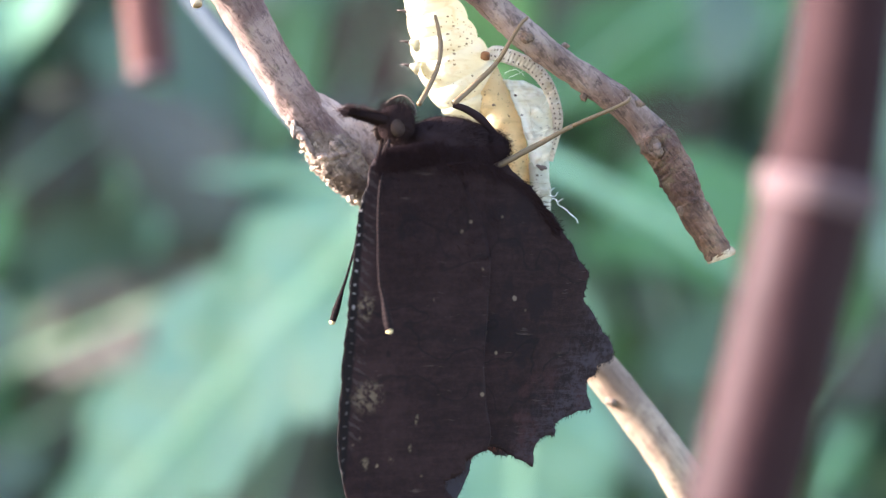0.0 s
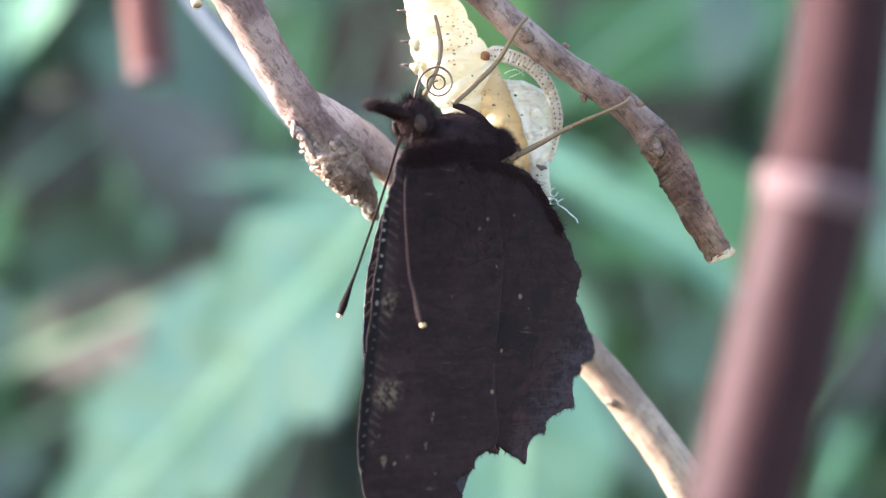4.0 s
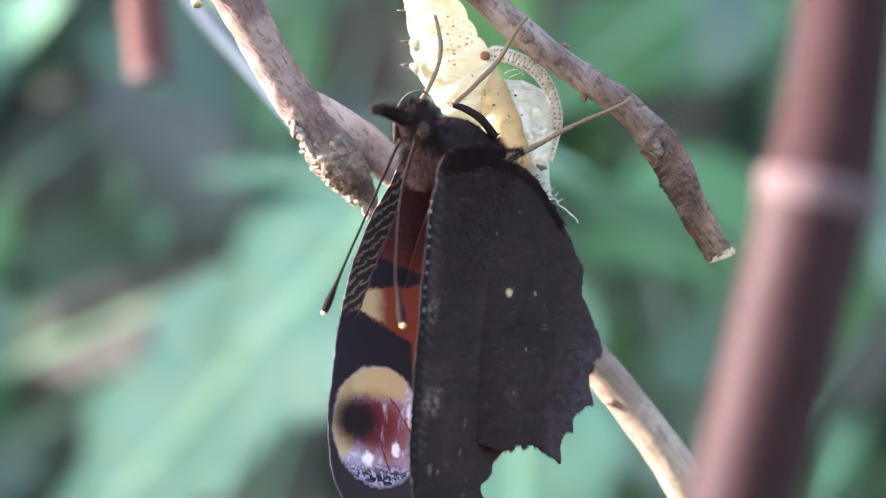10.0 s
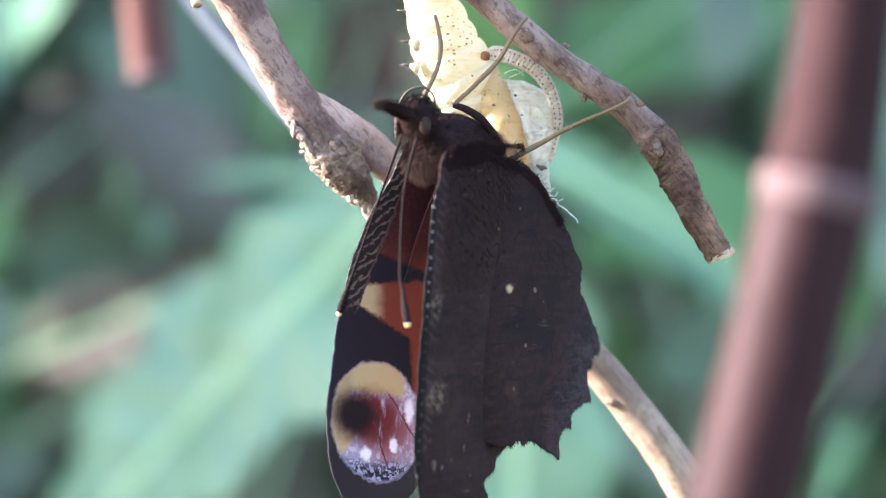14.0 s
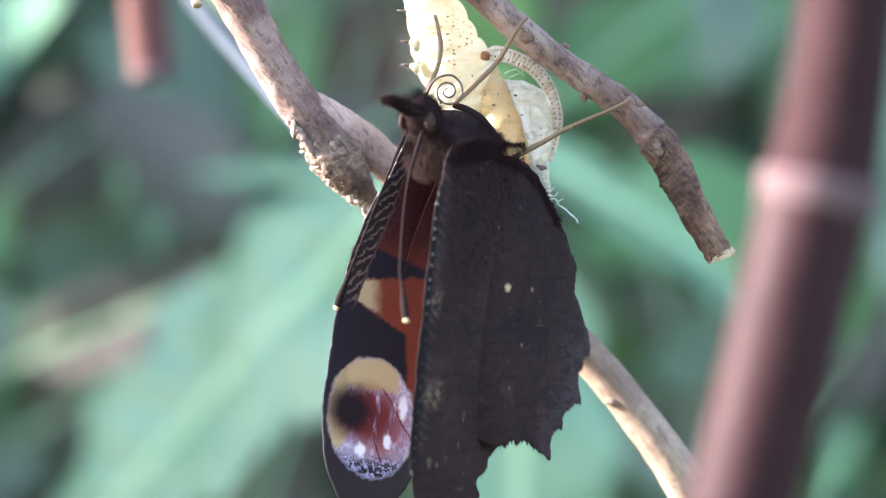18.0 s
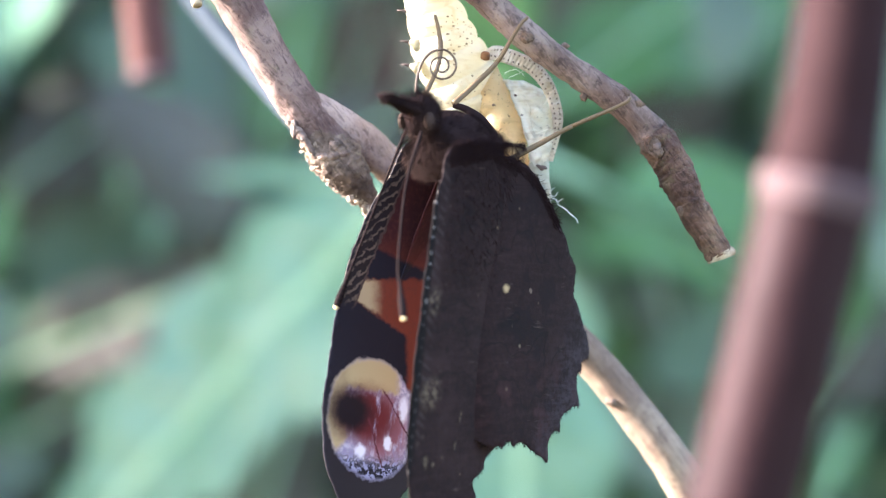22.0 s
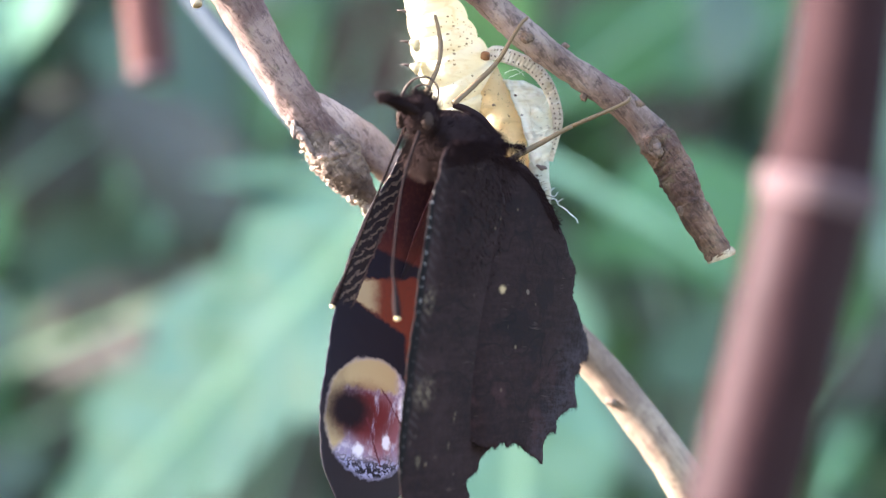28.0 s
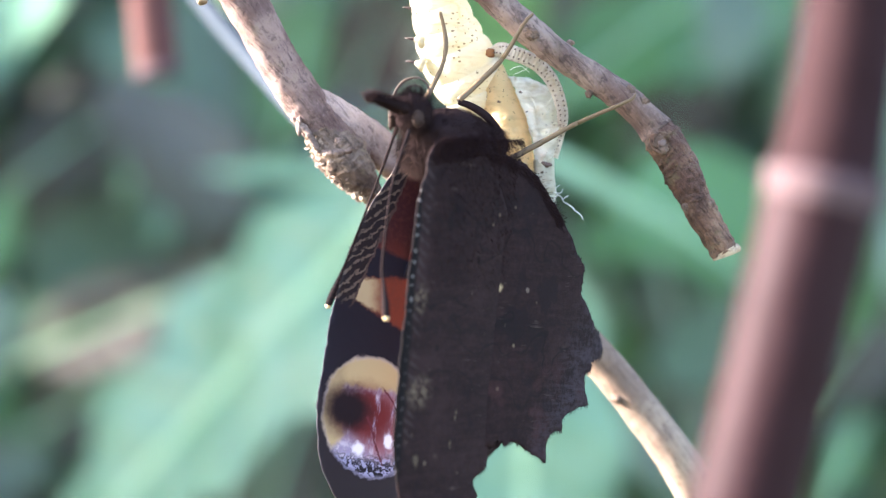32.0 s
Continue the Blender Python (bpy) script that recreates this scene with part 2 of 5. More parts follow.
    return g.color(c)


def upper_material():
    g = Graph("wing_upper", 0.75, 0.15)
    P, u, v = wing_plane(g, 0.8)
    scales = g.noise(2.6, 3, 0.6, P)
    red = g.mix(g.step(v, -8.0, -13.0), (0.040, 0.011, 0.012), (0.150, 0.032, 0.017))
    c = g.mix(g.m("MULTIPLY", g.step(scales, 0.45, 0.7), 0.35), red, (0.10, 0.03, 0.02))
    black = (0.012, 0.010, 0.016)
    # first black patch, cream patch and black band
    c = g.mix(both(g, half(g, u, v, (-1.6, -10.7), (-7.0, -9.6), 0.25), half(g, u, v, (-7.5, -12.6), (-1.4, -11.7), 0.2)), c, black)
    cream = both(g, half(g, u, v, (-1.0, -12.2), (-8.0, -12.5), 0.2), half(g, u, v, (-9.0, -13.4), (-3.6, -15.4), 0.2))
    c = g.mix(g.m("MULTIPLY", cream, g.step(u, -4.3, -5.9)), c, (0.40, 0.31, 0.18))
    band = both(g, half(g, u, v, (-1.4, -16.6), (-9.0, -13.2), 0.2), half(g, u, v, (-1.9, -22.0), (-2.4, -13.0), 0.3))
    c = g.mix(band, c, black)
    rear = g.m("MULTIPLY", g.step(u, -1.7, -1.2), g.step(v, -25.0, -23.5))
    c = g.mix(g.m("MULTIPLY", g.step(v, -21.0, -22.5), g.m("SUBTRACT", 1.0, rear)), c, (0.02, 0.016, 0.02))
    # the eye: cream above, black and maroon heart, lilac and blue scales below
    eye = oval(g, u, v, -5.2, -22.8, 4.0, 4.5, 0.055)
    streak = g.noise(1.0, 4, 0.6, g.stretched(1500, 1500, 160))
    c = g.mix(eye, c, g.mix(g.step(scales, 0.35, 0.65), (0.26, 0.23, 0.35), (0.46, 0.43, 0.55)))
    c = g.mix(both(g, eye, oval(g, u, v, -4.2, -23.3, 2.3, 2.6, 0.4), g.step(streak, 0.3, 0.55)), c, (0.24, 0.10, 0.125))
    c = g.mix(both(g, eye, g.step(g.m("ADD", v, g.m("MULTIPLY", streak, 0.5)), -20.7, -20.2), g.step(u, -2.4, -3.2)), c, (0.40, 0.31, 0.17))
    c = g.mix(both(g, oval(g, u, v, -8.6, -24.1, 0.95, 1.5, 0.25), eye), c, (0.40, 0.31, 0.17))
    c = g.mix(both(g, eye, g.step(u, -7.0, -7.9), g.step(v, -25.0, -24.2)), c, (0.30, 0.23, 0.13))
    c = g.mix(g.m("MULTIPLY", oval(g, u, v, -5.8, -22.6, 2.7, 2.1, 0.45), g.step(streak, 0.2, 0.45)), c, (0.11, 0.018, 0.02))
    c = g.mix(oval(g, u, v, -7.2, -22.4, 1.9, 1.6, 0.5), c, (0.010, 0.006, 0.009))
    c = g.mix(both(g, g.step(g.m("ADD", v, g.m("MULTIPLY", scales, 1.6)), -25.0, -25.6), eye), c, (0.27, 0.28, 0.44))
    c = g.mix(both(g, g.step(g.m("ADD", v, g.m("MULTIPLY", scales, 4.0)), -22.9, -24.3), g.step(scales, 0.43, 0.52), eye), c, black)
    for cu, cv, ru, rv in ((-6.2, -25.3, 0.45, 0.5), (-3.7, -24.45, 0.35, 0.5), (-2.35, -21.8, 0.4, 0.9), (0.35, -20.4, 0.3, 0.6)):
        c = g.mix(oval(g, u, v, cu, cv, ru, rv, 0.4), c, (0.70, 0.70, 0.80))
    for a, b in (((-5.5, -23.0), (-4.2, -26.6)), ((-4.2, -20.7), (-1.6, -24.1))):
        line = g.m("MULTIPLY", half(g, u, v, a, b, 0.06), half(g, u, v, (b[0] + 0.16, b[1]), (a[0] + 0.16, a[1]), 0.06))
        c = g.mix(both(g, line, eye, g.step(v, -26.6, -26), g.step(v, a[1] + 0.4, a[1])), c, (0.09, 0.02, 0.03))
    # barred front edge
    q = g.m("ADD", u, g.m("MULTIPLY", v, -0.425))
    front = g.m("MULTIPLY", g.step(q, -0.85, -1.0), g.step(v, -14.8, -13.8))
    c = g.mix(front, c, (0.016, 0.011, 0.012))
    wob = g.m("MULTIPLY", g.m("SUBTRACT", g.noise(0.9, 3, 0.6, P), 0.5), 1.1)
    bars = g.step(g.m("SINE", g.m("MULTIPLY", g.m("ADD", g.m("ADD", v, wob), g.m("MULTIPLY", u, -0.75)), 8.6)), 0.25, 0.85)
    c = g.mix(both(g, front, bars, g.step(q, -2.95, -2.6), g.step(scales, 0.3, 0.5)), c, (0.12, 0.088, 0.068))
    c = g.mix(both(g, g.step(g.m("ABSOLUTE", g.m("ADD", q, 0.92)), 0.13, 0.05), g.step(v, -15, -14)), c, (0.065, 0.04, 0.034))
    g.bump(scales, 0.2, 0.00008)
    return g.color(c)


MAT["wing_under_fore"] = under_material("wing_under_fore", True)
MAT["wing_under_hind"] = under_material("wing_under_hind", False)
MAT["wing_upper"] = upper_material()
g = Graph("fur_dark", 0.9, 0.03)
MAT["hair_wing"] = Graph("hair_wing", 0.9, 0.03).color((0.018, 0.0100, 0.0105))
MAT["fur_dark"] = g.color(g.mix(g.noise(600), (0.0105, 0.0062, 0.0064), (0.025, 0.0148, 0.0142)))
g = Graph("fur_brown", 0.8, 0.12)
MAT["fur_brown"] = g.color(g.mix(g.noise(500), (0.11, 0.045, 0.018), (0.36, 0.16, 0.07)))
g = Graph("fur_rust", 0.9, 0.05)
MAT["fur_rust"] = g.color(g.mix(g.noise(500), (0.009, 0.0055, 0.005), (0.026, 0.0138, 0.011)))
g = Graph("leg_brown", 0.6, 0.4)
MAT["leg"] = g.color(g.mix(g.noise(900, 5), (0.07, 0.041, 0.017), (0.15, 0.092, 0.041)))
g = Graph("antenna_dark", 0.85, 0.02)
x, y, z = g.xyz()
rings = g.step(g.m("SINE", g.m("MULTIPLY", z, 16000)), -0.2, 0.5)
MAT["antenna"] = g.color(g.mix(rings, (0.009, 0.0065, 0.0065), (0.016, 0.010, 0.0095)))
g = Graph("antenna_tip", 0.5, 0.4)
MAT["antenna_tip"] = g.color(g.mix(g.noise(900), (0.5, 0.34, 0.16), (0.7, 0.55, 0.3)))
g = Graph("eye_dark", 0.8, 0.1)
MAT["eye"] = g.color(g.mix(g.noise(2000), (0.02, 0.012, 0.01), (0.05, 0.03, 0.022)))
g = Graph("proboscis", 0.6, 0.2)
MAT["proboscis"] = g.color(g.mix(g.noise(1500), (0.04, 0.027, 0.02), (0.085, 0.058, 0.042)))


def shell_material(name, base, deep, spots, through_light):
    g = Graph(name, 0.4, 0.5)
    big = g.noise(240, 4)
    c = g.mix(g.step(big, 0.35, 0.7), base, deep)
    v1 = g.voronoi(2600, g.stretched(1.0, 1.0, 2.2) if name == "shell_tan" else g.stretched(0.8, 0.8, 1.25))
    ragged = g.m("ADD", v1.outputs["Distance"], g.m("MULTIPLY", g.m("SUBTRACT", g.noise(7000, 3), 0.5), 0.6))
    size = g.m("MULTIPLY", g.xyz(v1.outputs["Color"])[0], g.step(g.noise(520, 3), 0.36, 0.62))
    fleck = g.step(g.m("SUBTRACT", ragged, g.m("MULTIPLY", size, 0.34)), 0.04, -0.04)
    c = g.mix(g.m("MULTIPLY", fleck, spots), c, (0.09, 0.055, 0.032))
    c = g.mix(g.m("MULTIPLY", g.step(g.noise(900, 4), 0.55, 0.72), 0.35), c, (0.52, 0.36, 0.16))
    wr = g.noise(1.0, 5, 0.6, g.stretched(500, 500, 2200))
    c = g.mix(g.m("MULTIPLY", g.step(wr, 0.48, 0.72), 0.4), c, (0.42, 0.31, 0.16))
    g.bump(g.m("ADD", big, g.m("MULTIPLY", wr, 0.9)), 0.8, 0.0004)
    mat = g.color(c)
    g.thin(through_light, c)
    return mat


MAT["shell"] = shell_material("shell", (0.62, 0.60, 0.49), (0.57, 0.52, 0.37), 0.9, 0.5)
MAT["shell_tan"] = shell_material("shell_tan", (0.78, 0.61, 0.33), (0.68, 0.48, 0.22), 0.85, 0.6)
MAT["membrane"] = shell_material("membrane", (0.90, 0.87, 0.79), (0.85, 0.79, 0.66), 0.35, 0.72)
MAT["band"] = shell_material("band", (0.74, 0.65, 0.54), (0.58, 0.48, 0.38), 0.6, 0.45)
g = Graph("spine", 0.5, 0.4)
MAT["spine"] = g.color(g.mix(g.noise(900), (0.05, 0.03, 0.025), (0.14, 0.09, 0.07)))
g = Graph("silk", 0.5, 0.4)
MAT["silk"] = g.color(g.mix(g.noise(900), (0.7, 0.72, 0.66), (0.82, 0.82, 0.78)))


# ---- building helpers: all small things are drawn in millimetres about the point H above the soil ----
K = 0.001
BASE = Vector((0, 0, H))


def part(name, bm, material, parent=None, label="", smooth=True):
    me = bpy.data.meshes.new(name)
    bm.normal_update()
    bm.to_mesh(me)
    bm.free()
    for m in material if isinstance(material, (list, tuple)) else [material]:
        me.materials.append(MAT[m])
    if smooth:
        me.polygons.foreach_set("use_smooth", [True] * len(me.polygons))
    ob = new(name, me)
    ob.parent = parent
    if label:
        tagged(ob, label)
    return ob


def root(name, label, category, at=BASE, group="", kind=""):
    ob = new(name)
    ob.empty_display_size = 0.005
    ob.location = at
    return tagged(ob, label, category, group, kind)


def spline(pts, n):
    """Smooth line through pts (any dimension), n points a span."""
    pts = [np.array(p, float) for p in pts]
    P = [2 * pts[0] - pts[1], *pts, 2 * pts[-1] - pts[-2]]
    out = []
    for i in range(1, len(P) - 2):
        for k in range(n):
            s = k / n
            a, b, c, e = P[i - 1], P[i], P[i + 1], P[i + 2]
            out.append(0.5 * (2 * b + (c - a) * s + (2 * a - 5 * b + 4 * c - e) * s * s + (3 * b - a - 3 * c + e) * s ** 3))
    out.append(pts[-1])
    return out


def tube(bm, line, sides=12, rough=0.0, freq=1.0, seed=0.0, cap=True, flat=1.0, up=None, mat=0):
    """A tube along points (x, y, z, radius) in mm."""
    line = [np.array(p, float) for p in line]
    rings = []
    side = Vector(up) if up else None
    for i, p in enumerate(line):
        a, b = line[max(i - 1, 0)], line[min(i + 1, len(line) - 1)]
        d = Vector((b - a)[:3])
        if d.length < 1e-9:
            d = Vector((0, 0, 1))
        d.normalize()
        if side is None:
            side = d.orthogonal()
        side = (side - d * side.dot(d)).normalized()
        other = d.cross(side)
        ring = []
        for k in range(sides):
            w = 2 * math.pi * k / sides
            o = side * math.cos(w) + other * math.sin(w) * flat
            r = p[3]
            if rough:
                q = (Vector(p[:3]) + o * r) * freq + Vector((seed, 0, 0))
                r *= 1 + rough * noise.fractal(q, 0.8, 2.0, 3)
            ring.append(bm.verts.new((Vector(p[:3]) + o * r) * K))
        rings.append(ring)
    fs = []
    for r1, r2 in zip(rings, rings[1:]):
        for k in range(sides):
            fs.append(bm.faces.new((r1[k], r1[(k + 1) % sides], r2[(k + 1) % sides], r2[k])))
    if cap:
        fs.append(bm.faces.new(rings[0][::-1]))
        fs.append(bm.faces.new(rings[-1]))
    for f in fs:
        f.material_index = mat
    return rings


def blob(bm, c, r, sub=3, rough=0.0, freq=1.0, turn=None):
    """An ellipsoid in mm, with a rough skin."""
    ret = bmesh.ops.create_icosphere(bm, subdivisions=sub, radius=1.0)
    for v in ret["verts"]:
        n = v.co.copy()
        s = 1 + (rough * noise.fractal(n * freq + Vector(c), 0.8, 2.0, 3) if rough else 0)
        p = Vector((n.x * r[0], n.y * r[1], n.z * r[2])) * s
        if turn:
            p = turn @ p
        v.co = (p + Vector(c)) * K


def hair(bm, p, d, length, rad):
    """One tapered hair, slightly bent."""
    p, d = Vector(p), Vector(d).normalized()
    s = d.orthogonal().normalized()
    t = d.cross(s)
    bend = Vector((random.uniform(-1, 1), random.uniform(-1, 1), random.uniform(-1, 1))) * 0.18 * length
    base = [bm.verts.new((p + (s * math.cos(a) + t * math.sin(a)) * rad) * K) for a in (0, 2.09, 4.19)]
    mid = [bm.verts.new((p + d * length * 0.55 + bend * 0.4 + (s * math.cos(a) + t * math.sin(a)) * rad * 0.7) * K) for a in (0, 2.09, 4.19)]
    tip = bm.verts.new((p + d * length + bend) * K)
    for k in range(3):
        j = (k + 1) % 3
        bm.faces.new((base[k], base[j], mid[j], mid[k]))
        bm.faces.new((mid[k], mid[j], tip))


def fur(name, c, r, n, length, lean, material, parent, label="", keep=None):
    """Hair all over an ellipsoid, combed along lean."""
    bm = bmesh.new()
    for _ in range(n):
        d = Vector((random.gauss(0, 1), random.gauss(0, 1), random.gauss(0, 1))).normalized()
        p = Vector((c[0] + d.x * r[0], c[1] + d.y * r[1], c[2] + d.z * r[2]))
        if keep and not keep(p):
            continue
        nn = Vector((d.x / r[0], d.y / r[1], d.z / r[2])).normalized()
        hair(bm, p - nn * 0.15, nn + Vector(lean) + Vector((random.uniform(-.35, .35), random.uniform(-.35, .35), random.uniform(-.35, .35))), length * random.uniform(0.5, 1.25), 0.016)
    return tagged(part(name, bm, material, parent, label, smooth=False), kind="stuff")


# ---- the ground and the far hedge ----
bm = bmesh.new()
N = 60
xs = [math.copysign(abs(i / N) ** 3 * 400, i) for i in range(-N, N + 1)]
grid = [[bm.verts.new((x, y, 0.02 * noise.noise(Vector((x, y, 0)) * 3) if abs(x) < 4 and abs(y) < 4 else 0)) for x in xs] for y in xs]
for r1, r2 in zip(grid, grid[1:]):
    for k in range(len(xs) - 1):
        bm.faces.new((r1[k], r1[k + 1], r2[k + 1], r2[k]))
tagged(part("ground", bm, "soil"), "dark garden soil with patches of grass", "ground", kind="structure")


# ---- the woody branch that carries everything ----
branch = root("woody_branch", "thin woody shrub branch with pale brown bark and a knotted joint", "branch", Vector((0.045, 0.06, 0)))
O = Vector((45, 60, -H * 1000))


def rel(pts):
    """Points about H, told from the branch's foot."""
    return [(p[0] - O.x, p[1] - O.y, p[2] - O.z, *p[3:]) for p in pts]


upper = [(-28.53, 0, 38.74, 2.2), (-22.00, 2, 28.22, 2.0), (-16.63, 3, 20.14, 1.8), (-14.05, 4, 15.42, 1.72), (-11.25, 5, 11.12, 1.75), (-8.99, 6, 8.62, 1.9), (-7.41, 7, 7.27, 1.6)]
bm = bmesh.new()
tube(bm, spline(rel(upper), 26), 28, 0.06, 1.0)
part("upper_stem", bm, "bark_pale", branch)
lower = [(-12.19, 5.2, 12.6, 1.1), (-10.13, 5.6, 11.15, 1.5), (-8.31, 6.4, 9.89, 1.65), (-6.17, 7.8, 8.46, 1.6), (-3.95, 9, 6.49, 1.5), (0.76, 11, 2.18, 1.4), (7.22, 13, -4.03, 1.54), (12.84, 14, -9.58, 1.59), (16.59, 14, -14.2, 1.65), (19.58, 14, -18.25, 1.76), (21.7, 15, -21.72, 1.98), (23.45, 16, -25.22, 2.09), (26.02, 18, -31.34, 2.31), (30.0, 20, -43.51, 2.3), (36.09, 24, -68.49, 2.6), (43.26, 30, -116.9, 3.0), (45, 45, -220, 3.2), (45, 56, -380, 4.2), (45, 58, -555.0, 5)]
bm = bmesh.new()
s = spline(rel(lower), 24)
tube(bm, s[:24 * 5 + 1], 24, 0.05, 0.9, 5.0)
part("fork", bm, "bark_fork", branch, "pinkish bark, painted paler as if sunlit")
bm = bmesh.new()
tube(bm, s[24 * 5 - 2:], 24, 0.025, 0.6, 5.0)
part("lower_stem", bm, "bark_smooth", branch, "smooth pale stem rising from the soil")
# broken, crumbly stub under the joint
stub = [(-10.36, 5.5, 9.66, 1.7), (-8.97, 5.5, 7.81, 2.05), (-7.81, 5.5, 6.29, 1.75), (-6.77, 6, 4.91, 1.2), (-5.99, 6.5, 3.86, 0.7), (-5.68, 7, 2.38, 0.35)]
bm = bmesh.new()
tube(bm, spline(rel(stub), 26), 56, 0.10, 0.8, 9.0)
for v in bm.verts:
    n = noise.fractal(v.co / K * 2.2, 0.7, 2.1, 5)
    v.co += Vector((n, noise.fractal(v.co / K * 3.1, 0.7, 2.0, 3), n * 0.6)) * 0.13 * K
part("broken_stub", bm, "bark_collar", branch, "brown weathered broken stub")
# pale angular crumbs of bark cling to its lower side
bm = bmesh.new()
for _ in range(330):
    i = random.uniform(0.0, 4.6)
    a, b = np.array(stub[int(i)]), np.array(stub[int(i) + 1])
    p = a + (b - a) * (i % 1)
    w = random.uniform(-0.7, 1.25)
    f = p[3] * random.uniform(0.85, 1.04)
    out = Vector((-0.77 * math.cos(w), -math.sin(w), -0.64 * math.cos(w))) * f
    q = rel([(p[0] + out.x, p[1] + out.y, p[2] + out.z)])[0]
    s = random.uniform(0.10, 0.36) * (0.8 + 0.08 * i)
    blob(bm, q, (s, s * 0.45, s * random.uniform(0.5, 1.5)), 1, 0.9, 1.5, Euler((random.random() * 3, random.random() * 3, random.random() * 3)).to_matrix())
for _ in range(90):
    # frayed fibres
    i = random.uniform(0.0, 4.6)
    a, b = np.array(stub[int(i)]), np.array(stub[int(i) + 1])
    p = a + (b - a) * (i % 1)
    w = random.uniform(2.9, 4.2)
    hair(bm, rel([(p[0] + math.cos(w) * p[3], p[1] - random.uniform(-0.5, 0.6) * p[3], p[2] + math.sin(w) * p[3])])[0], (math.cos(w) + random.uniform(-.8, .8), random.uniform(-.5, .5), math.sin(w) + random.uniform(-.8, .8)), random.uniform(0.2, 0.5), 0.03)
tagged(part("crumbling_bark", bm, "bark_flake", branch, "pale crumbling flakes of bark", smooth=False), kind="stuff")
# loose wrinkles of bark on the collar
for c0, c1, bow, r in (((-12.4, 10.9), (-10.9, 8.6), -0.25, 0.09), ((-11.6, 9.2), (-10.2, 7.6), -0.2, 0.10)):
    line = []
    for k in range(9):
        f = k / 8
        line.append((c0[0] + (c1[0] - c0[0]) * f, 3.98 - 0.30 * math.sin(math.pi * f), c0[1] + (c1[1] - c0[1]) * f + bow * math.sin(math.pi * f), r * (0.35 + math.sin(math.pi * f))))
    bm = bmesh.new()
    tube(bm, spline(rel(line), 4), 10, 0.35, 2.2, c0[0])
    part("bark_wrinkle", bm, "bark_collar", branch)
# loose strips of bark round the joint
for strip in ([(-12.67, 4, 10.33, 0.20), (-11.73, 3.7, 9.58, 0.34), (-10.95, 3.6, 8.38, 0.31), (-10.45, 3.8, 7.57, 0.14)], [(-10.46, 3.9, 7.57, 0.17), (-9.35, 3.6, 7.51, 0.34), (-7.98, 3.8, 7.75, 0.27), (-7.00, 4.7, 8.24, 0.14)]):
    bm = bmesh.new()
    tube(bm, spline(rel(strip), 8), 8, 0.4, 2.5)
    part("bark_strip", bm, "bark_rough", branch)
for c, r in (((-15.63, 2, 18.00), (0.45, 0.35, 0.5)), ((-8.81, 4, 8.40), (0.6, 0.4, 0.45)), ((-6.91, 6.2, 8.49), (0.5, 0.4, 0.6)), ((14.27, 12.8, -12.98), (0.55, 0.35, 0.35)), ((-12.09, 3.6, 9.76), (0.25, 0.25, 0.8))):
    bm = bmesh.new()
    blob(bm, rel([c])[0], r, 3, 0.35, 1.5)
    part("bud_scar", bm, "bark_rough" if c[2] > 0 else "bark_smooth", branch)
bm = bmesh.new()
tube(bm, spline(rel([(-20.41, 2, 22.09, 0.5), (-19.94, 1, 20.62, 0.45), (-19.57, 0.4, 19.43, 0.42)]), 6), 10, 0.2)
part("twig_stump", bm, "wood_cut", branch, "short pale twig stump")

# the hanging side twig with its cut end
twig = [(-28.53, 0, 39.64, 1.5), (-16.01, 1, 34.87, 1.4), (-4.27, 2, 26.41, 1.3), (0.73, 2, 22.32, 1.2), (3.55, 2, 19.95, 1.12), (6.41, 2, 17.41, 1.25), (8.68, 2, 15.59, 1.15), (11.64, 2, 13.54, 1.15), (14.27, 2, 11.77, 1.25), (16.18, 2, 9.95, 1.3), (17.45, 2, 8.32, 1.55), (18.36, 2, 6.86, 1.5), (19.04, 2, 5.41, 1.5), (19.68, 2, 4.14, 1.3), (20.41, 2, 2.68, 1.28), (21.27, 2, 1.18, 1.15), (22.27, 2, -0.50, 1.12)]
t1 = spline(rel(twig), 14)
cut = 9 * 14 + 6
bm = bmesh.new()
tube(bm, t1[:cut + 1], 24, 0.08, 0.9, 3.0)
side_twig = part("side_twig", bm, "bark_grey", branch, "grey-brown side twig with a cut end")
bm = bmesh.new()
tube(bm, t1[cut:], 40, 0.10, 0.9, 4.0)
for v in bm.verts:
    n = noise.fractal(v.co / K * 1.9, 0.8, 2.1, 4)
    v.co += Vector((n, noise.fractal(v.co / K * 2.3 + Vector((5, 0, 0)), 0.8, 2.0, 3), n * 0.4)) * 0.12 * K
part("twig_end", bm, "bark_tip", branch, "wrinkled brown twig end, cut short")
bm = bmesh.new()
tube(bm, [(*Vector(rel([(22.18, 2, -0.36, 0)])[0][:3]), 1.12), (*Vector(rel([(22.36, 2, -0.68, 0)])[0][:3]), 1.2), (*Vector(rel([(22.41, 2, -0.82, 0)])[0][:3]), 1.0)], 20, 0.4, 2.5)
part("cut_face", bm, "wood_cut", branch, "pale splintered cut face")
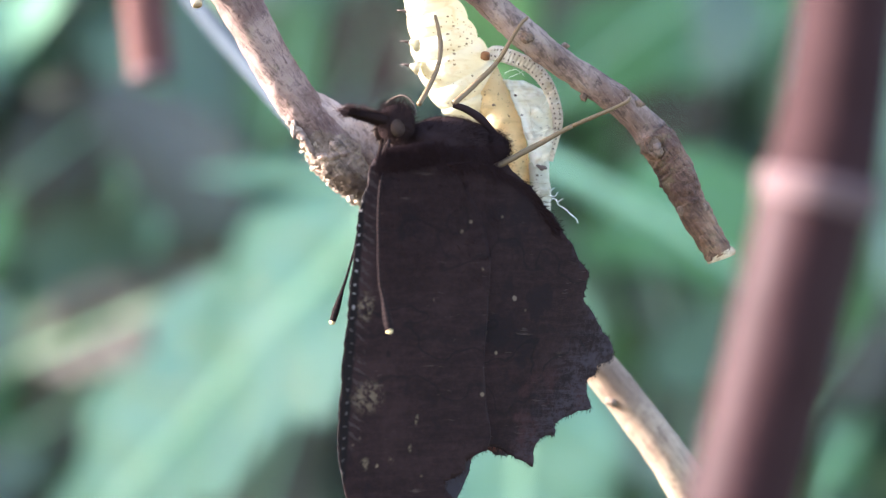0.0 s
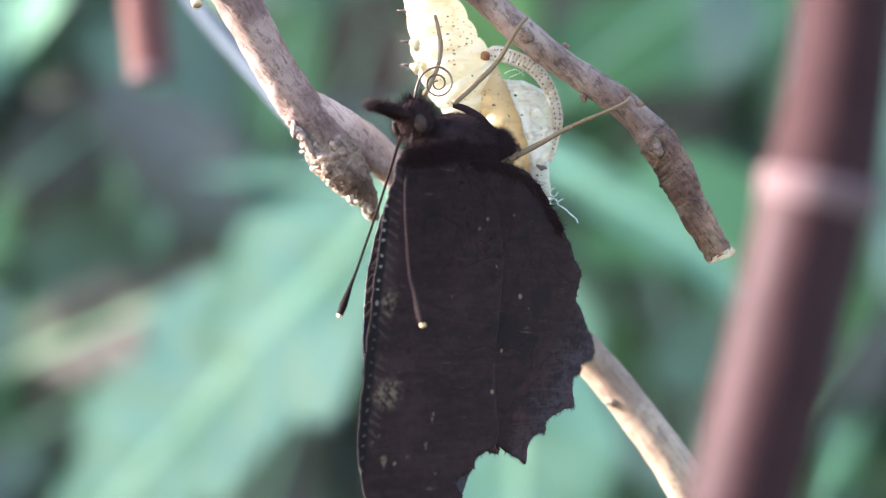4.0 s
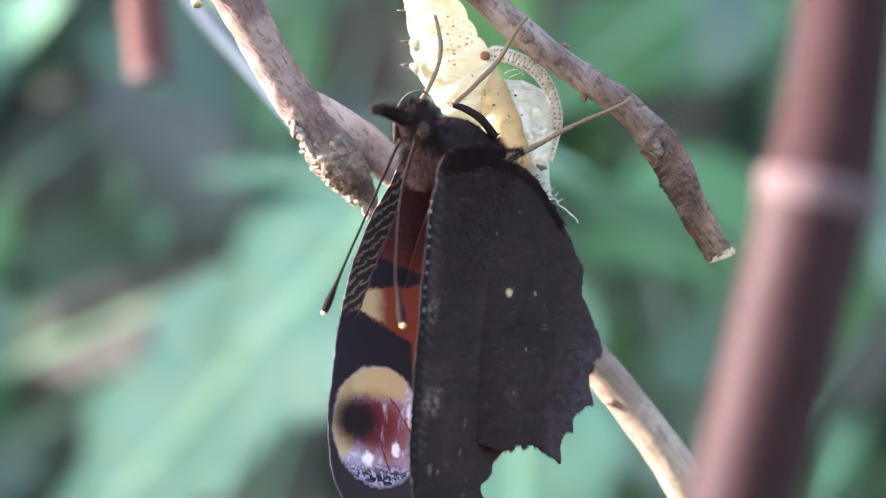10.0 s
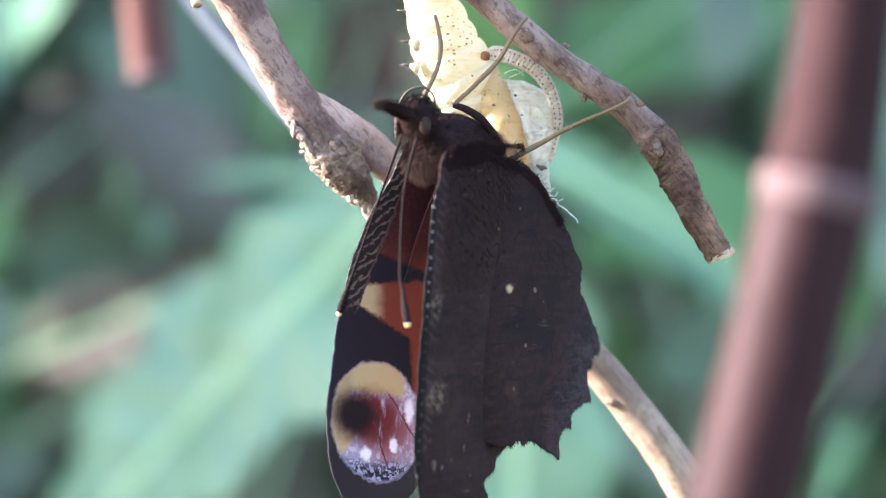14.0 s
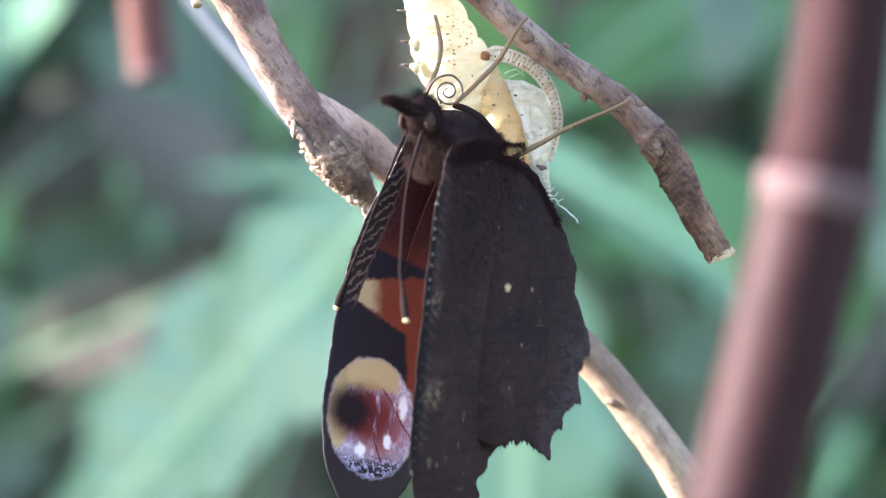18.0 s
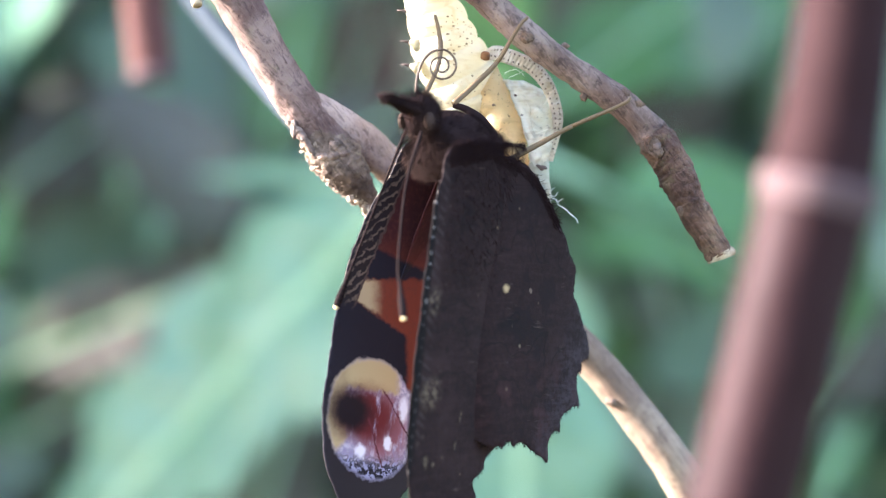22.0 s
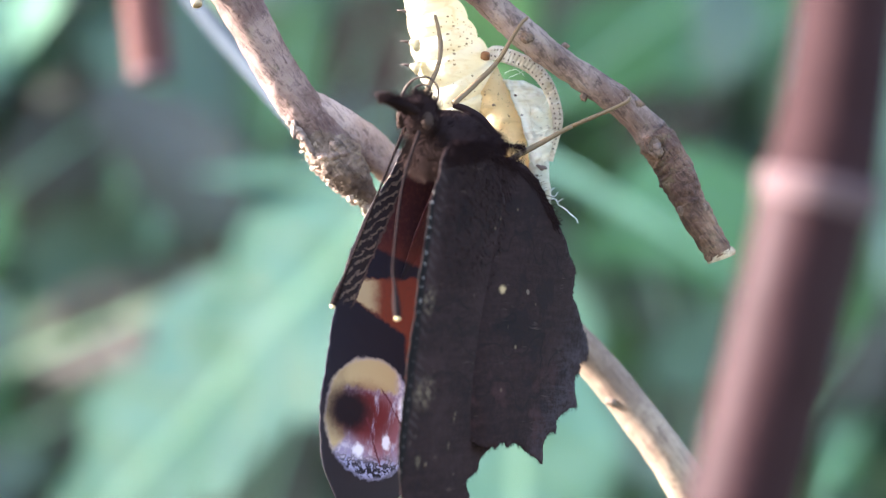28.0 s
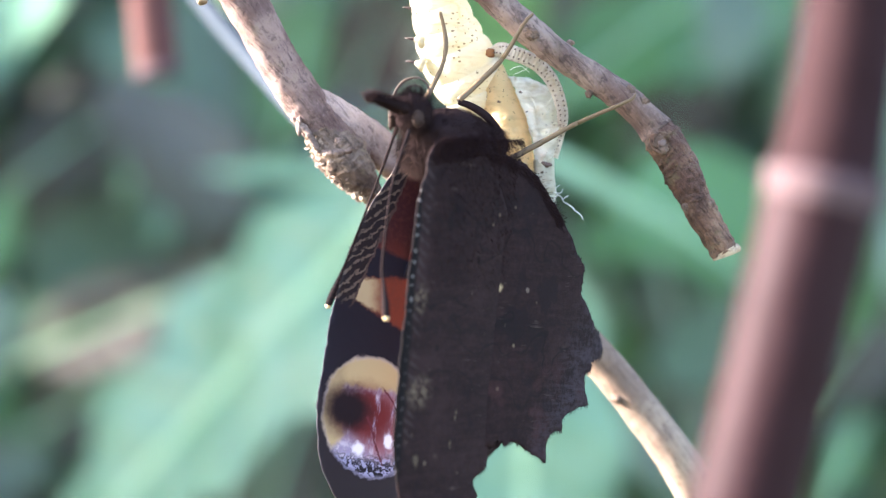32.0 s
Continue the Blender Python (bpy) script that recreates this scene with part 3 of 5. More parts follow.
for c, r in (((6.73, 0.8, 16.94), (0.55, 0.35, 0.5)), ((14.58, 1.2, 12.36), (0.45, 0.4, 0.5)), ((15.57, 1.2, 11.59), (0.5, 0.4, 0.35)), ((16.72, 0.8, 8.36), (0.85, 0.5, 0.9)), ((17.18, 0.4, 7.71), (0.4, 0.3, 0.4)), ((11.29, 1.5, 12.20), (0.3, 0.3, 0.35)), ((9.82, 2, 16.32), (0.35, 0.3, 0.25)), ((19.06, 1.2, 3.12), (0.3, 0.3, 0.4)), ((20.87, 1.2, 3.21), (0.35, 0.3, 0.5)), ((19.35, 0.9, 6.37), (0.6, 0.3, 0.3))):
    bm = bmesh.new()
    blob(bm, rel([c])[0], r, 3, 0.4, 1.8)
    part("bud", bm, "bud", branch)
for i, grow in ((137, 1.05), (146, 1.04), (153, 1.06), (158, 1.05), (163, 1.03), (186, 1.03)):
    # tight wrinkles round the twig, askew
    p, q = np.array(t1[i]), np.array(t1[i + 2])
    d = Vector((q - p)[:3]).normalized()
    d = (d + Vector((0.25, 0, 0.3 * math.sin(i)))).normalized()
    e = d.orthogonal().normalized()
    f = d.cross(e)
    ring = [(*(Vector(p[:3]) + (e * math.cos(w) + f * math.sin(w)) * p[3] * (grow - 0.10 + 0.03 * math.sin(3 * w + i))), 0.16 + 0.06 * math.sin(2 * w + i)) for w in [2 * math.pi * k / 24 for k in range(25)]]
    bm = bmesh.new()
    tube(bm, ring, 8, 0.3, 2.0, i)
    part("bark_ridge", bm, "bark_tip", branch)
# round bud scar with a dark pit
bm = bmesh.new()
c = rel([(16.95, 0.35, 8.25, 0)])[0]
tube(bm, [(c[0] + 0.75 * math.cos(w), c[1] + 0.12 + 0.12 * math.cos(w), c[2] + 0.8 * math.sin(w), 0.15 + 0.05 * math.sin(3 * w)) for w in [2 * math.pi * k / 20 for k in range(21)]], 8, 0.25, 2.0)
part("scar_lip", bm, "bark_tip", branch, "round brown lip of a bud scar")
bm = bmesh.new()
blob(bm, (c[0] + 0.12, c[1] - 0.05, c[2] - 0.1), (0.34, 0.2, 0.36), 2, 0.4, 2.0)
part("scar_pit", bm, "spine", branch, "dark pit of the bud scar")

# ---- the empty chrysalis ----
shell = root("chrysalis_shell", "empty translucent cream-yellow chrysalis with dark flecks, hanging from the twig", "chrysalis", BASE)
axis = [(-3.12, 4, 26.12, 0.35), (-2.39, 4, 24.60, 0.8), (-1.66, 5, 22.65, 1.55), (-1.11, 5.5, 20.39, 2.05), (-0.37, 6, 18.35, 2.5), (0.37, 6.5, 16.31, 2.85), (1.55, 7, 14.02, 2.95), (2.5, 7.4, 12.2, 2.5), (3.2, 7.8, 10.4, 1.2)]
line = spline(axis, 24)
for i, p in enumerate(line):
    f = (i % 20) / 20.0
    p[3] *= 1.0 + 0.09 * (math.sin(math.pi * f ** 0.8) ** 0.7) - 0.05
bm = bmesh.new()
tube(bm, line, 36, 0.03, 0.7)
part("abdomen_case", bm, "shell", shell)


def sheet(left, right, bulge, rough, freq, seed, n=10, m=18, ridges=0, ridge=0.0, power=0.5, taper=False):
    """A thin bowed skin between two edges (mm), with folds; ridges run across it."""
    bm = bmesh.new()
    L, R = spline(left, n), spline(right, n)
    lay = []
    for o in (0.0, 0.07):
        rows = []
        for i, (a, b) in enumerate(zip(L, R)):
            row = []
            for k in range(m + 1):
                f = k / m
                p = a + (b - a) * f
                q = Vector(p[:3])
                h = bulge * (4 * f * (1 - f)) ** power * (min(1.0, i / (len(L) - 1) / 0.3) ** 0.6 if taper else 1.0) + ridge * math.sin(2 * math.pi * ridges * i / (len(L) - 1))
                w = rough * (noise.fractal(q * freq + Vector((seed, 0, 0)), 0.8, 2.0, 4) + 0.7 * abs(noise.noise(q * freq * 1.7 + Vector((0, seed, 0)))))
                row.append(bm.verts.new((q + Vector((w * 0.3, -h - w + o, w * 0.25))) * K))
            rows.append(row)
        lay.append(rows)
    for rows, flip in ((lay[0], 1), (lay[1], -1)):
        for a, b in zip(rows, rows[1:]):
            for k in range(m):
                bm.faces.new((a[k], a[k + 1], b[k + 1], b[k])[::flip])
    a, b = lay
    rim = [(i, 0) for i in range(len(a))] + [(len(a) - 1, k) for k in range(1, m + 1)] + [(i, m) for i in range(len(a) - 2, -1, -1)] + [(0, k) for k in range(m - 1, 0, -1)]
    for (i, k), (j, l) in zip(rim, rim[1:] + rim[:1]):
        bm.faces.new((a[i][k], a[j][l], b[j][l], b[i][k]))
    bmesh.ops.recalc_face_normals(bm, faces=bm.faces)
    return bm


part("wing_case", sheet([(3.2, 6.4, 16.0), (2.6, 6.2, 13.4), (3.0, 6.2, 10.5), (4.2, 6.2, 7.5), (5.6, 6.4, 4.6)], [(4.3, 6.4, 15.2), (5.5, 6.3, 12.8), (6.5, 6.2, 10.3), (7.0, 6.2, 7.8), (7.2, 6.4, 4.4)], 1.9, 0.10, 0.8, 2.0, 12, 20, taper=True), "shell_tan", shell, "tan, finely lined wing case")
part("membrane", sheet([(4.9, 6.0, 13.9), (5.5, 5.6, 12.6), (6.4, 5.4, 10.3), (6.9, 5.4, 8.2), (7.1, 5.6, 6.4)], [(6.6, 6.0, 13.9), (8.2, 5.6, 12.8), (9.1, 5.4, 10.6), (8.9, 5.4, 8.6), (8.5, 5.6, 6.6)], 0.75, 0.42, 0.75, 3.0, 14, 24), "membrane", shell, "crumpled whitish membrane of the opened shell")
part("tail_flap", sheet([(6.9, 5.6, 7.0), (7.1, 5.5, 5.4), (7.2, 5.5, 3.9), (7.6, 5.7, 2.3)], [(8.6, 5.7, 7.3), (8.75, 5.6, 5.4), (8.85, 5.6, 3.8), (8.6, 5.8, 2.2)], 0.9, 0.22, 1.0, 6.0, 10, 14), "shell", shell, "pale scalloped lower lip of the shell")
band = [(3.5, 4.9, 15.75, 0.42), (4.19, 4.4, 15.95, 0.62), (5.55, 3.9, 15.55, 0.62), (7.16, 3.9, 14.80, 0.6), (8.32, 4.2, 13.60, 0.56), (9.05, 4.6, 12.02, 0.5), (9.35, 5, 10.42, 0.45), (9.05, 5.4, 8.83, 0.4), (8.6, 5.6, 7.22, 0.4)]
inner, outer = [], []
for i, p in enumerate(band):
    a, b = band[max(i - 1, 0)], band[min(i + 1, len(band) - 1)]
    d = Vector((b[0] - a[0], 0, b[2] - a[2])).normalized()
    inner.append((p[0] + d.z * p[3], p[1] + 0.1, p[2] - d.x * p[3]))
    outer.append((p[0] - d.z * p[3], p[1] + 0.1, p[2] + d.x * p[3]))
part("antenna_sheath", sheet(inner, outer, 0.34, 0.03, 2.0, 1.0, 24, 10, 44, 0.05), "band", shell, "curved ridged sheath strip with rows of dark dots")
bm = bmesh.new()
blob(bm, (3.45, 4.6, 15.72), (0.42, 0.35, 0.42), 2, 0.2, 2.0)
part("sheath_base", bm, "fur_brown", shell, "brown knob at the sheath's root")
# wrinkles of skin over the membrane
for w in ([(6.3, 4.9, 12.6), (7.0, 4.7, 11.6), (7.1, 4.7, 10.2), (7.6, 4.9, 8.8)], [(8.6, 5.0, 12.2), (7.8, 4.7, 11.2), (7.2, 4.7, 10.9)], [(8.9, 5.0, 10.0), (8.0, 4.8, 9.6), (7.3, 4.8, 9.9)], [(6.6, 5.0, 9.6), (7.1, 4.8, 8.4), (7.3, 5.0, 7.2)]):
    bm = bmesh.new()
    tube(bm, spline([(*p, 0.09) for p in w], 6), 8, 0.3, 2.0)
    part("skin_fold", bm, "membrane", shell)
for i, p in enumerate(spline(band, 4)[2:-2]):
    for s in (-0.45, 0.45):
        bm = bmesh.new()
        blob(bm, (p[0] + s * p[3] * 0.9, p[1] - 0.32, p[2] + s * p[3] * 0.9), (0.075, 0.06, 0.09), 1)
        part("dot", bm, "spine", shell)
for x, z in ((-3.0, 19.35), (-2.8, 16.85), (-2.75, 14.95), (-3.55, 21.6)):
    bm = bmesh.new()
    tube(bm, [(x + 0.75, 4.9, z - 0.2, 0.62), (x + 0.3, 4.8, z - 0.08, 0.3), (x, 4.75, z, 0.13)], 12)
    bump = part("thorn_base", bm, "shell", shell)
    bm = bmesh.new()
    tube(bm, [(x + 0.08, 4.77, z, 0.15), (x - 0.3, 4.7, z + 0.06, 0.09), (x - 0.75, 4.65, z + 0.1, 0.015)], 8)
    part("thorn", bm, "spine", bump, "small dark thorn")
for x, y, z, r in ((8.1, 4.55, 6.6, 0.3), (7.75, 4.5, 6.75, 0.18), (4.15, 4.35, 11.7, 0.15), (5.9, 4.3, 12.5, 0.13), (6.4, 4.4, 10.9, 0.1)):
    bm = bmesh.new()
    blob(bm, (x, y, z), (r, r * 0.4, r * 0.7), 2, 0.6, 3)
    part("speck", bm, "spine", shell)
silk = [[(8.49, 5, 3.64, 0.037), (9.02, 4.6, 4.10, 0.031), (9.47, 4.4, 3.54, 0.031), (9.9, 4.3, 3.3, 0.031), (10.29, 4.2, 2.89, 0.031), (10.83, 4, 2.43, 0.028), (10.92, 4, 2.07, 0.025)], [(8.58, 5, 4.38, 0.037), (9.11, 4.6, 4.28, 0.031), (9.38, 4.4, 4.64, 0.019)], [(9.29, 4.5, 3.73, 0.031), (9.75, 4.4, 4.09, 0.019)], [(9.0, 4.8, 4.1, 0.031), (8.7, 4.7, 4.7, 0.025), (9.1, 4.6, 5.0, 0.019)], [(5.0, 4.2, 14.3, 0.019), (5.9, 4, 14.6, 0.019), (6.6, 4.2, 14.0, 0.012)], [(5.3, 4.2, 13.9, 0.019), (6.0, 4.0, 14.2, 0.019), (6.5, 4.2, 14.5, 0.012)]]
for s in silk:
    bm = bmesh.new()
    tube(bm, spline(s, 6), 6, 0.0)
    for v in bm.verts:
        v.co += Vector((noise.noise(v.co / K * 3.0), 0, noise.noise(v.co / K * 3.0 + Vector((9, 0, 0))))) * 0.10 * K
    part("silk_thread", bm, "silk", shell, "loose pale silk thread")
# cream pad that ties the tail to the twig
bm = bmesh.new()
blob(bm, (-3.29, 3, 26.26), (1.3, 1.2, 0.8), 2, 0.4, 1.2)
part("silk_pad", bm, "silk", shell)

# ---- the butterfly ----
butterfly = root("butterfly", "dark peacock butterfly hanging with wings down from twig and shell", "butterfly", BASE)
bm = bmesh.new()
blob(bm, (-2.6, 0, -0.9), (4.4, 2.7, 2.8), 4, 0.06, 2.0)
body = part("body", bm, "fur_dark", butterfly)
fur("thorax_fur", (-2.6, 0, -0.9), (4.4, 2.7, 2.8), 15000, 0.5, (0.75, 0, -0.45), "fur_dark", body, "shaggy blackish fur")
bm = bmesh.new()
blob(bm, (0.6, -1.0, -0.7), (1.5, 1.5, 1.4), 3, 0.1, 2.0)
part("side_plate", bm, "fur_dark", body)
fur("side_tuft", (0.6, -1.0, -0.7), (1.5, 1.5, 1.4), 3200, 0.75, (0.9, -0.2, 0.15), "fur_dark", body, "dark tufts beside the wing base")
fur("collar_fur", (-6.5, -0.2, -1.7), (1.8, 1.9, 1.8), 2200, 0.9, (0.3, -0.1, -0.6), "fur_rust", body, "rusty brown collar fur", keep=lambda p: p.x < -5.6)
fur("side_fur", (-4.7, -1.2, -2.5), (1.15, 1.6, 1.25), 1300, 0.75, (0.25, -0.1, -0.8), "fur_brown", body, "tan fur behind the head", keep=lambda p: p.y < -1.0 and p.z < -2.2 and p.x > -5.2)
bm = bmesh.new()
tube(bm, spline([(0.5, 0.2, -2.0, 2.0), (3, 0.5, -4.4, 1.9), (5, 0.8, -7.2, 1.6), (6.4, 1.0, -9.6, 0.9), (6.8, 1.0, -10.6, 0.2)], 6), 18, 0.05)
part("abdomen", bm, "fur_dark", body)
bm = bmesh.new()
blob(bm, (-7.6, 0.1, 1.1), (1.5, 1.45, 1.6), 3, 0.06, 2.0)
head = part("head", bm, "fur_dark", body)
fur("head_fur", (-7.6, 0.1, 1.2), (1.5, 1.45, 1.6), 1500, 0.85, (-0.2, 0, 0.35), "fur_dark", body, "bristly dark head fur", keep=lambda p: p.z > 0.6)
fur("face_fur", (-7.8, 0.1, 0.6), (1.5, 1.5, 1.4), 800, 0.7, (-0.2, 0, -0.5), "fur_rust", body, "brown face fur", keep=lambda p: p.z < 0.9 and p.x < -7.0)
for s in (-1, 1):
    bm = bmesh.new()
    blob(bm, (-8.3, s * 1.15 + 0.1, 0.6), (0.62, 0.38, 0.7), 3)
    part("eye", bm, "eye", body, "round dark compound eye")
    bm = bmesh.new()
    pl = spline([(-8.2, s * 0.35, 1.2, 0.42), (-9.6, s * 0.4 + 0.2, 1.45, 0.36), (-10.9, s * 0.3 + 0.5, 1.7, 0.26), (-12.0, s * 0.2 + 0.7, 1.8, 0.14)], 6)
    tube(bm, pl, 12)
    for p in pl:
        for _ in range(40):
            d = Vector((random.uniform(-0.9, 0.2), random.uniform(-.9, .9), random.uniform(-.5, 1.0)))
            hair(bm, p[:3], d, p[3] + random.uniform(0.25, 0.8) * (1.2 if d.z > 0.3 else 0.6), 0.03)
    part("palp", bm, "fur_dark", body, "bristly dark palp pointing forward")


def outline(pts, n, jag):
    out = []
    for p in spline(pts + [pts[0]], n)[:-1]:
        out.append((p[0] + random.uniform(-jag, jag), p[1] + random.uniform(-jag, jag)))
    return out


def wing(name, pts, bow, side, mats, label, n=5, jag=0.06, cell=0.5):
    """A thin curved wing: outline in its plane (u, v), bow(u, v) its bulge, side -1 towards the viewer."""
    from mathutils.geometry import delaunay_2d_cdt
    ring = outline(pts, n, jag)
    us, vs = [p[0] for p in ring], [p[1] for p in ring]
    co = [Vector(p) for p in ring]
    edges = [(i, (i + 1) % len(ring)) for i in range(len(ring))]
    u = min(us)
    while u < max(us):
        v = min(vs)
        while v < max(vs):
            co.append(Vector((u + random.uniform(-.1, .1), v + random.uniform(-.1, .1))))
            v += cell
        u += cell
    verts, _, faces, _, _, _ = delaunay_2d_cdt(co, edges, [list(range(len(ring)))], 2, 1e-4)
    bm = bmesh.new()
    lay = []
    for o in (-0.05, 0.05):
        lay.append([bm.verts.new((p[0] * K, (side * bow(p[0], p[1]) + o + 0.03 * noise.noise(Vector((p[0] * 0.8, p[1] * 0.8, o)))) * K, p[1] * K)) for p in verts])
    rim = {}
    for f in faces:
        for a, b in zip(f, f[1:] + f[:1]):
            rim[(a, b)] = 1
        x = bm.faces.new([lay[0][i] for i in f])
        x.material_index = 0
        y = bm.faces.new([lay[1][i] for i in f[::-1]])
        y.material_index = 1
    for a, b in rim:
        if (b, a) not in rim:
            x = bm.faces.new((lay[0][b], lay[0][a], lay[1][a], lay[1][b]))
            x.material_index = 0
    bmesh.ops.recalc_face_normals(bm, faces=bm.faces)
    for v in [v for v in bm.verts if not v.link_faces]:
        bm.verts.remove(v)
    # fine fringe along the edge
    m = len(ring)
    for i, p in enumerate(ring):
        a, b = ring[i - 1], ring[(i + 1) % m]
        t = Vector((b[0] - a[0], b[1] - a[1]))
        if t.length < 1e-6:
            continue
        t.normalize()
        nrm = Vector((t.y, -t.x))
        if (name == "forewing" and (p[1] > -9 or p[0] < -7.5)) or (p[1] > -25.5 and p[0] < -3 and name == "hindwing"):
            continue
        c = Vector((sum(us) / m, sum(vs) / m))
        if (Vector(p) - c).dot(nrm) < 0:
            nrm = -nrm
        for _ in range(2 if name == "forewing" else 3):
            s = random.random()
            q = (p[0] + (b[0] - p[0]) * s, side * bow(p[0], p[1]), p[1] + (b[1] - p[1]) * s)
            hair(bm, q, (nrm.x + random.uniform(-.3, .3), 0, nrm.y + random.uniform(-.5, .1)), random.uniform(0.15, 0.38), 0.03)
    return part(name, bm, mats, body, label)


def bow_near(u, v):
    return 4.18 + 0.201 * u - 0.0156 * u * u + 0.225 * v


def bow_far(u, v):
    return 2.55 - 0.413 * u + 0.291 * v


HINGE = 0.8
FORE_NEAR = [(-6.4, -0.6), (-10.1, -1.5), (-10.8, -3.9), (-11.2, -6.0), (-11.3, -7.7), (-11.4, -9.8), (-11.5, -11.9), (-11.5, -14.0), (-11.6, -16.1), (-11.6, -18.2), (-11.6, -20.4), (-11.6, -22.0), (-11.5, -23.7), (-11.2, -25.5), (-10.8, -27.0), (-10.0, -28.7), (-8.6, -29.9), (-6.4, -30.4), (-4.6, -29.7), (-3.4, -28.8), (-2.8, -28.0), (-3.4, -27.3), (-3.4, -26.7), (-2.4, -26.2), (-2.0, -25.8), (-1.9, -25.1), (-1.3, -24.8), (0.0, -23.5), (-1.0, -18), (-1.5, -8.0)]
HIND_NEAR = [(-3.8, -23.6), (-2.2, -24.3), (-1.2, -24.4), (-0.7, -24.0), (0.2, -24.35), (0.8, -24.1), (1.8, -24.5), (3.2, -25.1), (4.8, -25.8), (4.7, -24.4), (5.5, -23.5), (6.7, -23.4), (6.7, -22.5), (8.4, -21.7), (10.4, -21.3), (9.8, -19.9), (9.7, -19.0), (10.7, -18.6), (10.7, -17.9), (12.0, -17.5), (12.6, -16.9), (11.9, -15.8), (10.7, -14.9), (9.3, -13.5), (8.4, -12.6), (8.5, -11.5), (8.6, -10.6), (7.6, -9.7), (6.4, -8.2), (5.1, -7.1), (4.2, -6.1), (2.6, -4.6), (1.0, -3.3), (-1.4, -2.4), (-3.5, -2.2), (-5.4, -2.4), (-5.9, -5), (-6.0, -9), (-5.9, -13), (-5.5, -17.5), (-4.8, -21.4)]
FORE_FAR = [(0.0, -1.0), (-2.4, -1.4), (-3.3, -2.6), (-4.1, -4.3), (-5.6, -6.7), (-7.1, -9.9), (-8.0, -12.6), (-8.6, -15.0), (-8.9, -16.9), (-9.2, -19.1), (-9.6, -21.6), (-9.6, -23.7), (-9.4, -25.8), (-8.9, -27.4), (-8.0, -29.1), (-6.4, -30.3), (-4.6, -30.2), (-2.9, -28.9), (-1.4, -27.0), (-0.2, -24.5), (0.5, -20), (0.8, -14), (0.8, -6)]
HIND_FAR = [(0, -1), (-2, -5), (-3, -12), (-3, -19), (-1, -24.5), (0.5, -24.0), (2.5, -24.4), (4.6, -25.0), (5, -23), (7.2, -22), (9, -19.5), (9.5, -17), (8.5, -12), (6, -7), (2, -2)]
near_fore = wing("forewing", FORE_NEAR, lambda u, v: bow_near(u, v) - 0.11, -1, ["wing_under_fore", "wing_upper"], "blackish forewing underside with finely barred front edge")
FRONT = ((-23.6, -21.4, -17.5, -13, -9, -5, -2.4), (-3.8, -4.8, -5.5, -5.9, -6.0, -5.9, -5.4))


def bow_hind(u, v):
    """As the forewing, but its front edge tucks under it."""
    e = max(0.0, u - float(np.interp(v, *FRONT)))
    return bow_near(u, v) - 0.75 * math.exp(-(e / 1.3) ** 2)


near_hind = wing("hindwing", HIND_NEAR, bow_hind, -1, ["wing_under_hind", "wing_upper"], "black-brown scalloped hindwing underside with one pale dot", n=4, jag=0.1)
far_fore = wing("forewing", FORE_FAR, bow_far, 1, ["wing_upper", "wing_under_fore"], "red-brown forewing upperside with cream patch and eyespot", cell=0.45)
far_hind = wing("hindwing", HIND_FAR, lambda u, v: 0.2, 1, ["wing_upper", "wing_under_hind"], "dark scalloped hindwing", n=4, jag=0.1)
# fringe of long hair on the near hindwing's base
bm = bmesh.new()
for _ in range(700):
    s = random.random()
    a, b = HIND_NEAR[29 + int(s * 6)], HIND_NEAR[30 + int(s * 6)]
    f = random.random()
    u, v = a[0] + (b[0] - a[0]) * f - random.uniform(0, 0.8), a[1] + (b[1] - a[1]) * f - random.uniform(0, 0.5)
    hair(bm, (u, -bow_near(u, v) - 0.05, v), (random.uniform(0.2, 1), random.uniform(-.3, 0.1), random.uniform(-.9, 0.3)), random.uniform(0.5, 1.1), 0.03)
part("wing_hair", bm, "hair_wing", near_hind, smooth=False)
bm = bmesh.new()
for _ in range(2600):
    u = random.uniform(-10.0, -0.8)
    v = -1.1 - 11 * random.random() ** 3.0
    hair(bm, (u, -bow_near(u, v) - 0.04, v), (random.uniform(-.1, 0.5), random.uniform(-.20, -0.03), random.uniform(-1, 0.25)), random.uniform(0.3, 0.7), 0.018)
for _ in range(1400):
    u = random.uniform(-10.3, -5.5)
    v = -0.9 - 0.16 * (-5.5 - u) - 1.6 * random.random()
    hair(bm, (u, -bow_near(u, v) - 0.03, v), (random.uniform(-.5, 0.6), random.uniform(-.5, 0.1), random.uniform(0.1, 1.0)), random.uniform(0.5, 1.2), 0.018)
part("wing_hair", bm, "hair_wing", near_fore, smooth=False)


def antenna(length):
    bm = bmesh.new()
    pts = [(0, 0, 0, 0.15), (0.05 * length, 0, -0.3 * length, 0.105), (0.05 * length, 0, -0.7 * length, 0.105), (0.03 * length, 0, -0.82 * length, 0.15), (0.012 * length, 0, -0.92 * length, 0.3), (0, 0, -0.985 * length, 0.26)]
    tube(bm, spline(pts, 8), 10)
    ob = part("antenna", bm, "antenna", body, "thin dark ringed antenna with a pale-tipped club")
    bm = bmesh.new()
    blob(bm, (0, 0, -0.985 * length), (0.24, 0.24, 0.24), 2)
    part("antenna_tip", bm, "antenna_tip", ob, "cream antenna tip")
    return ob


feeler_far = antenna(15.4)
feeler_near = antenna(15.6)
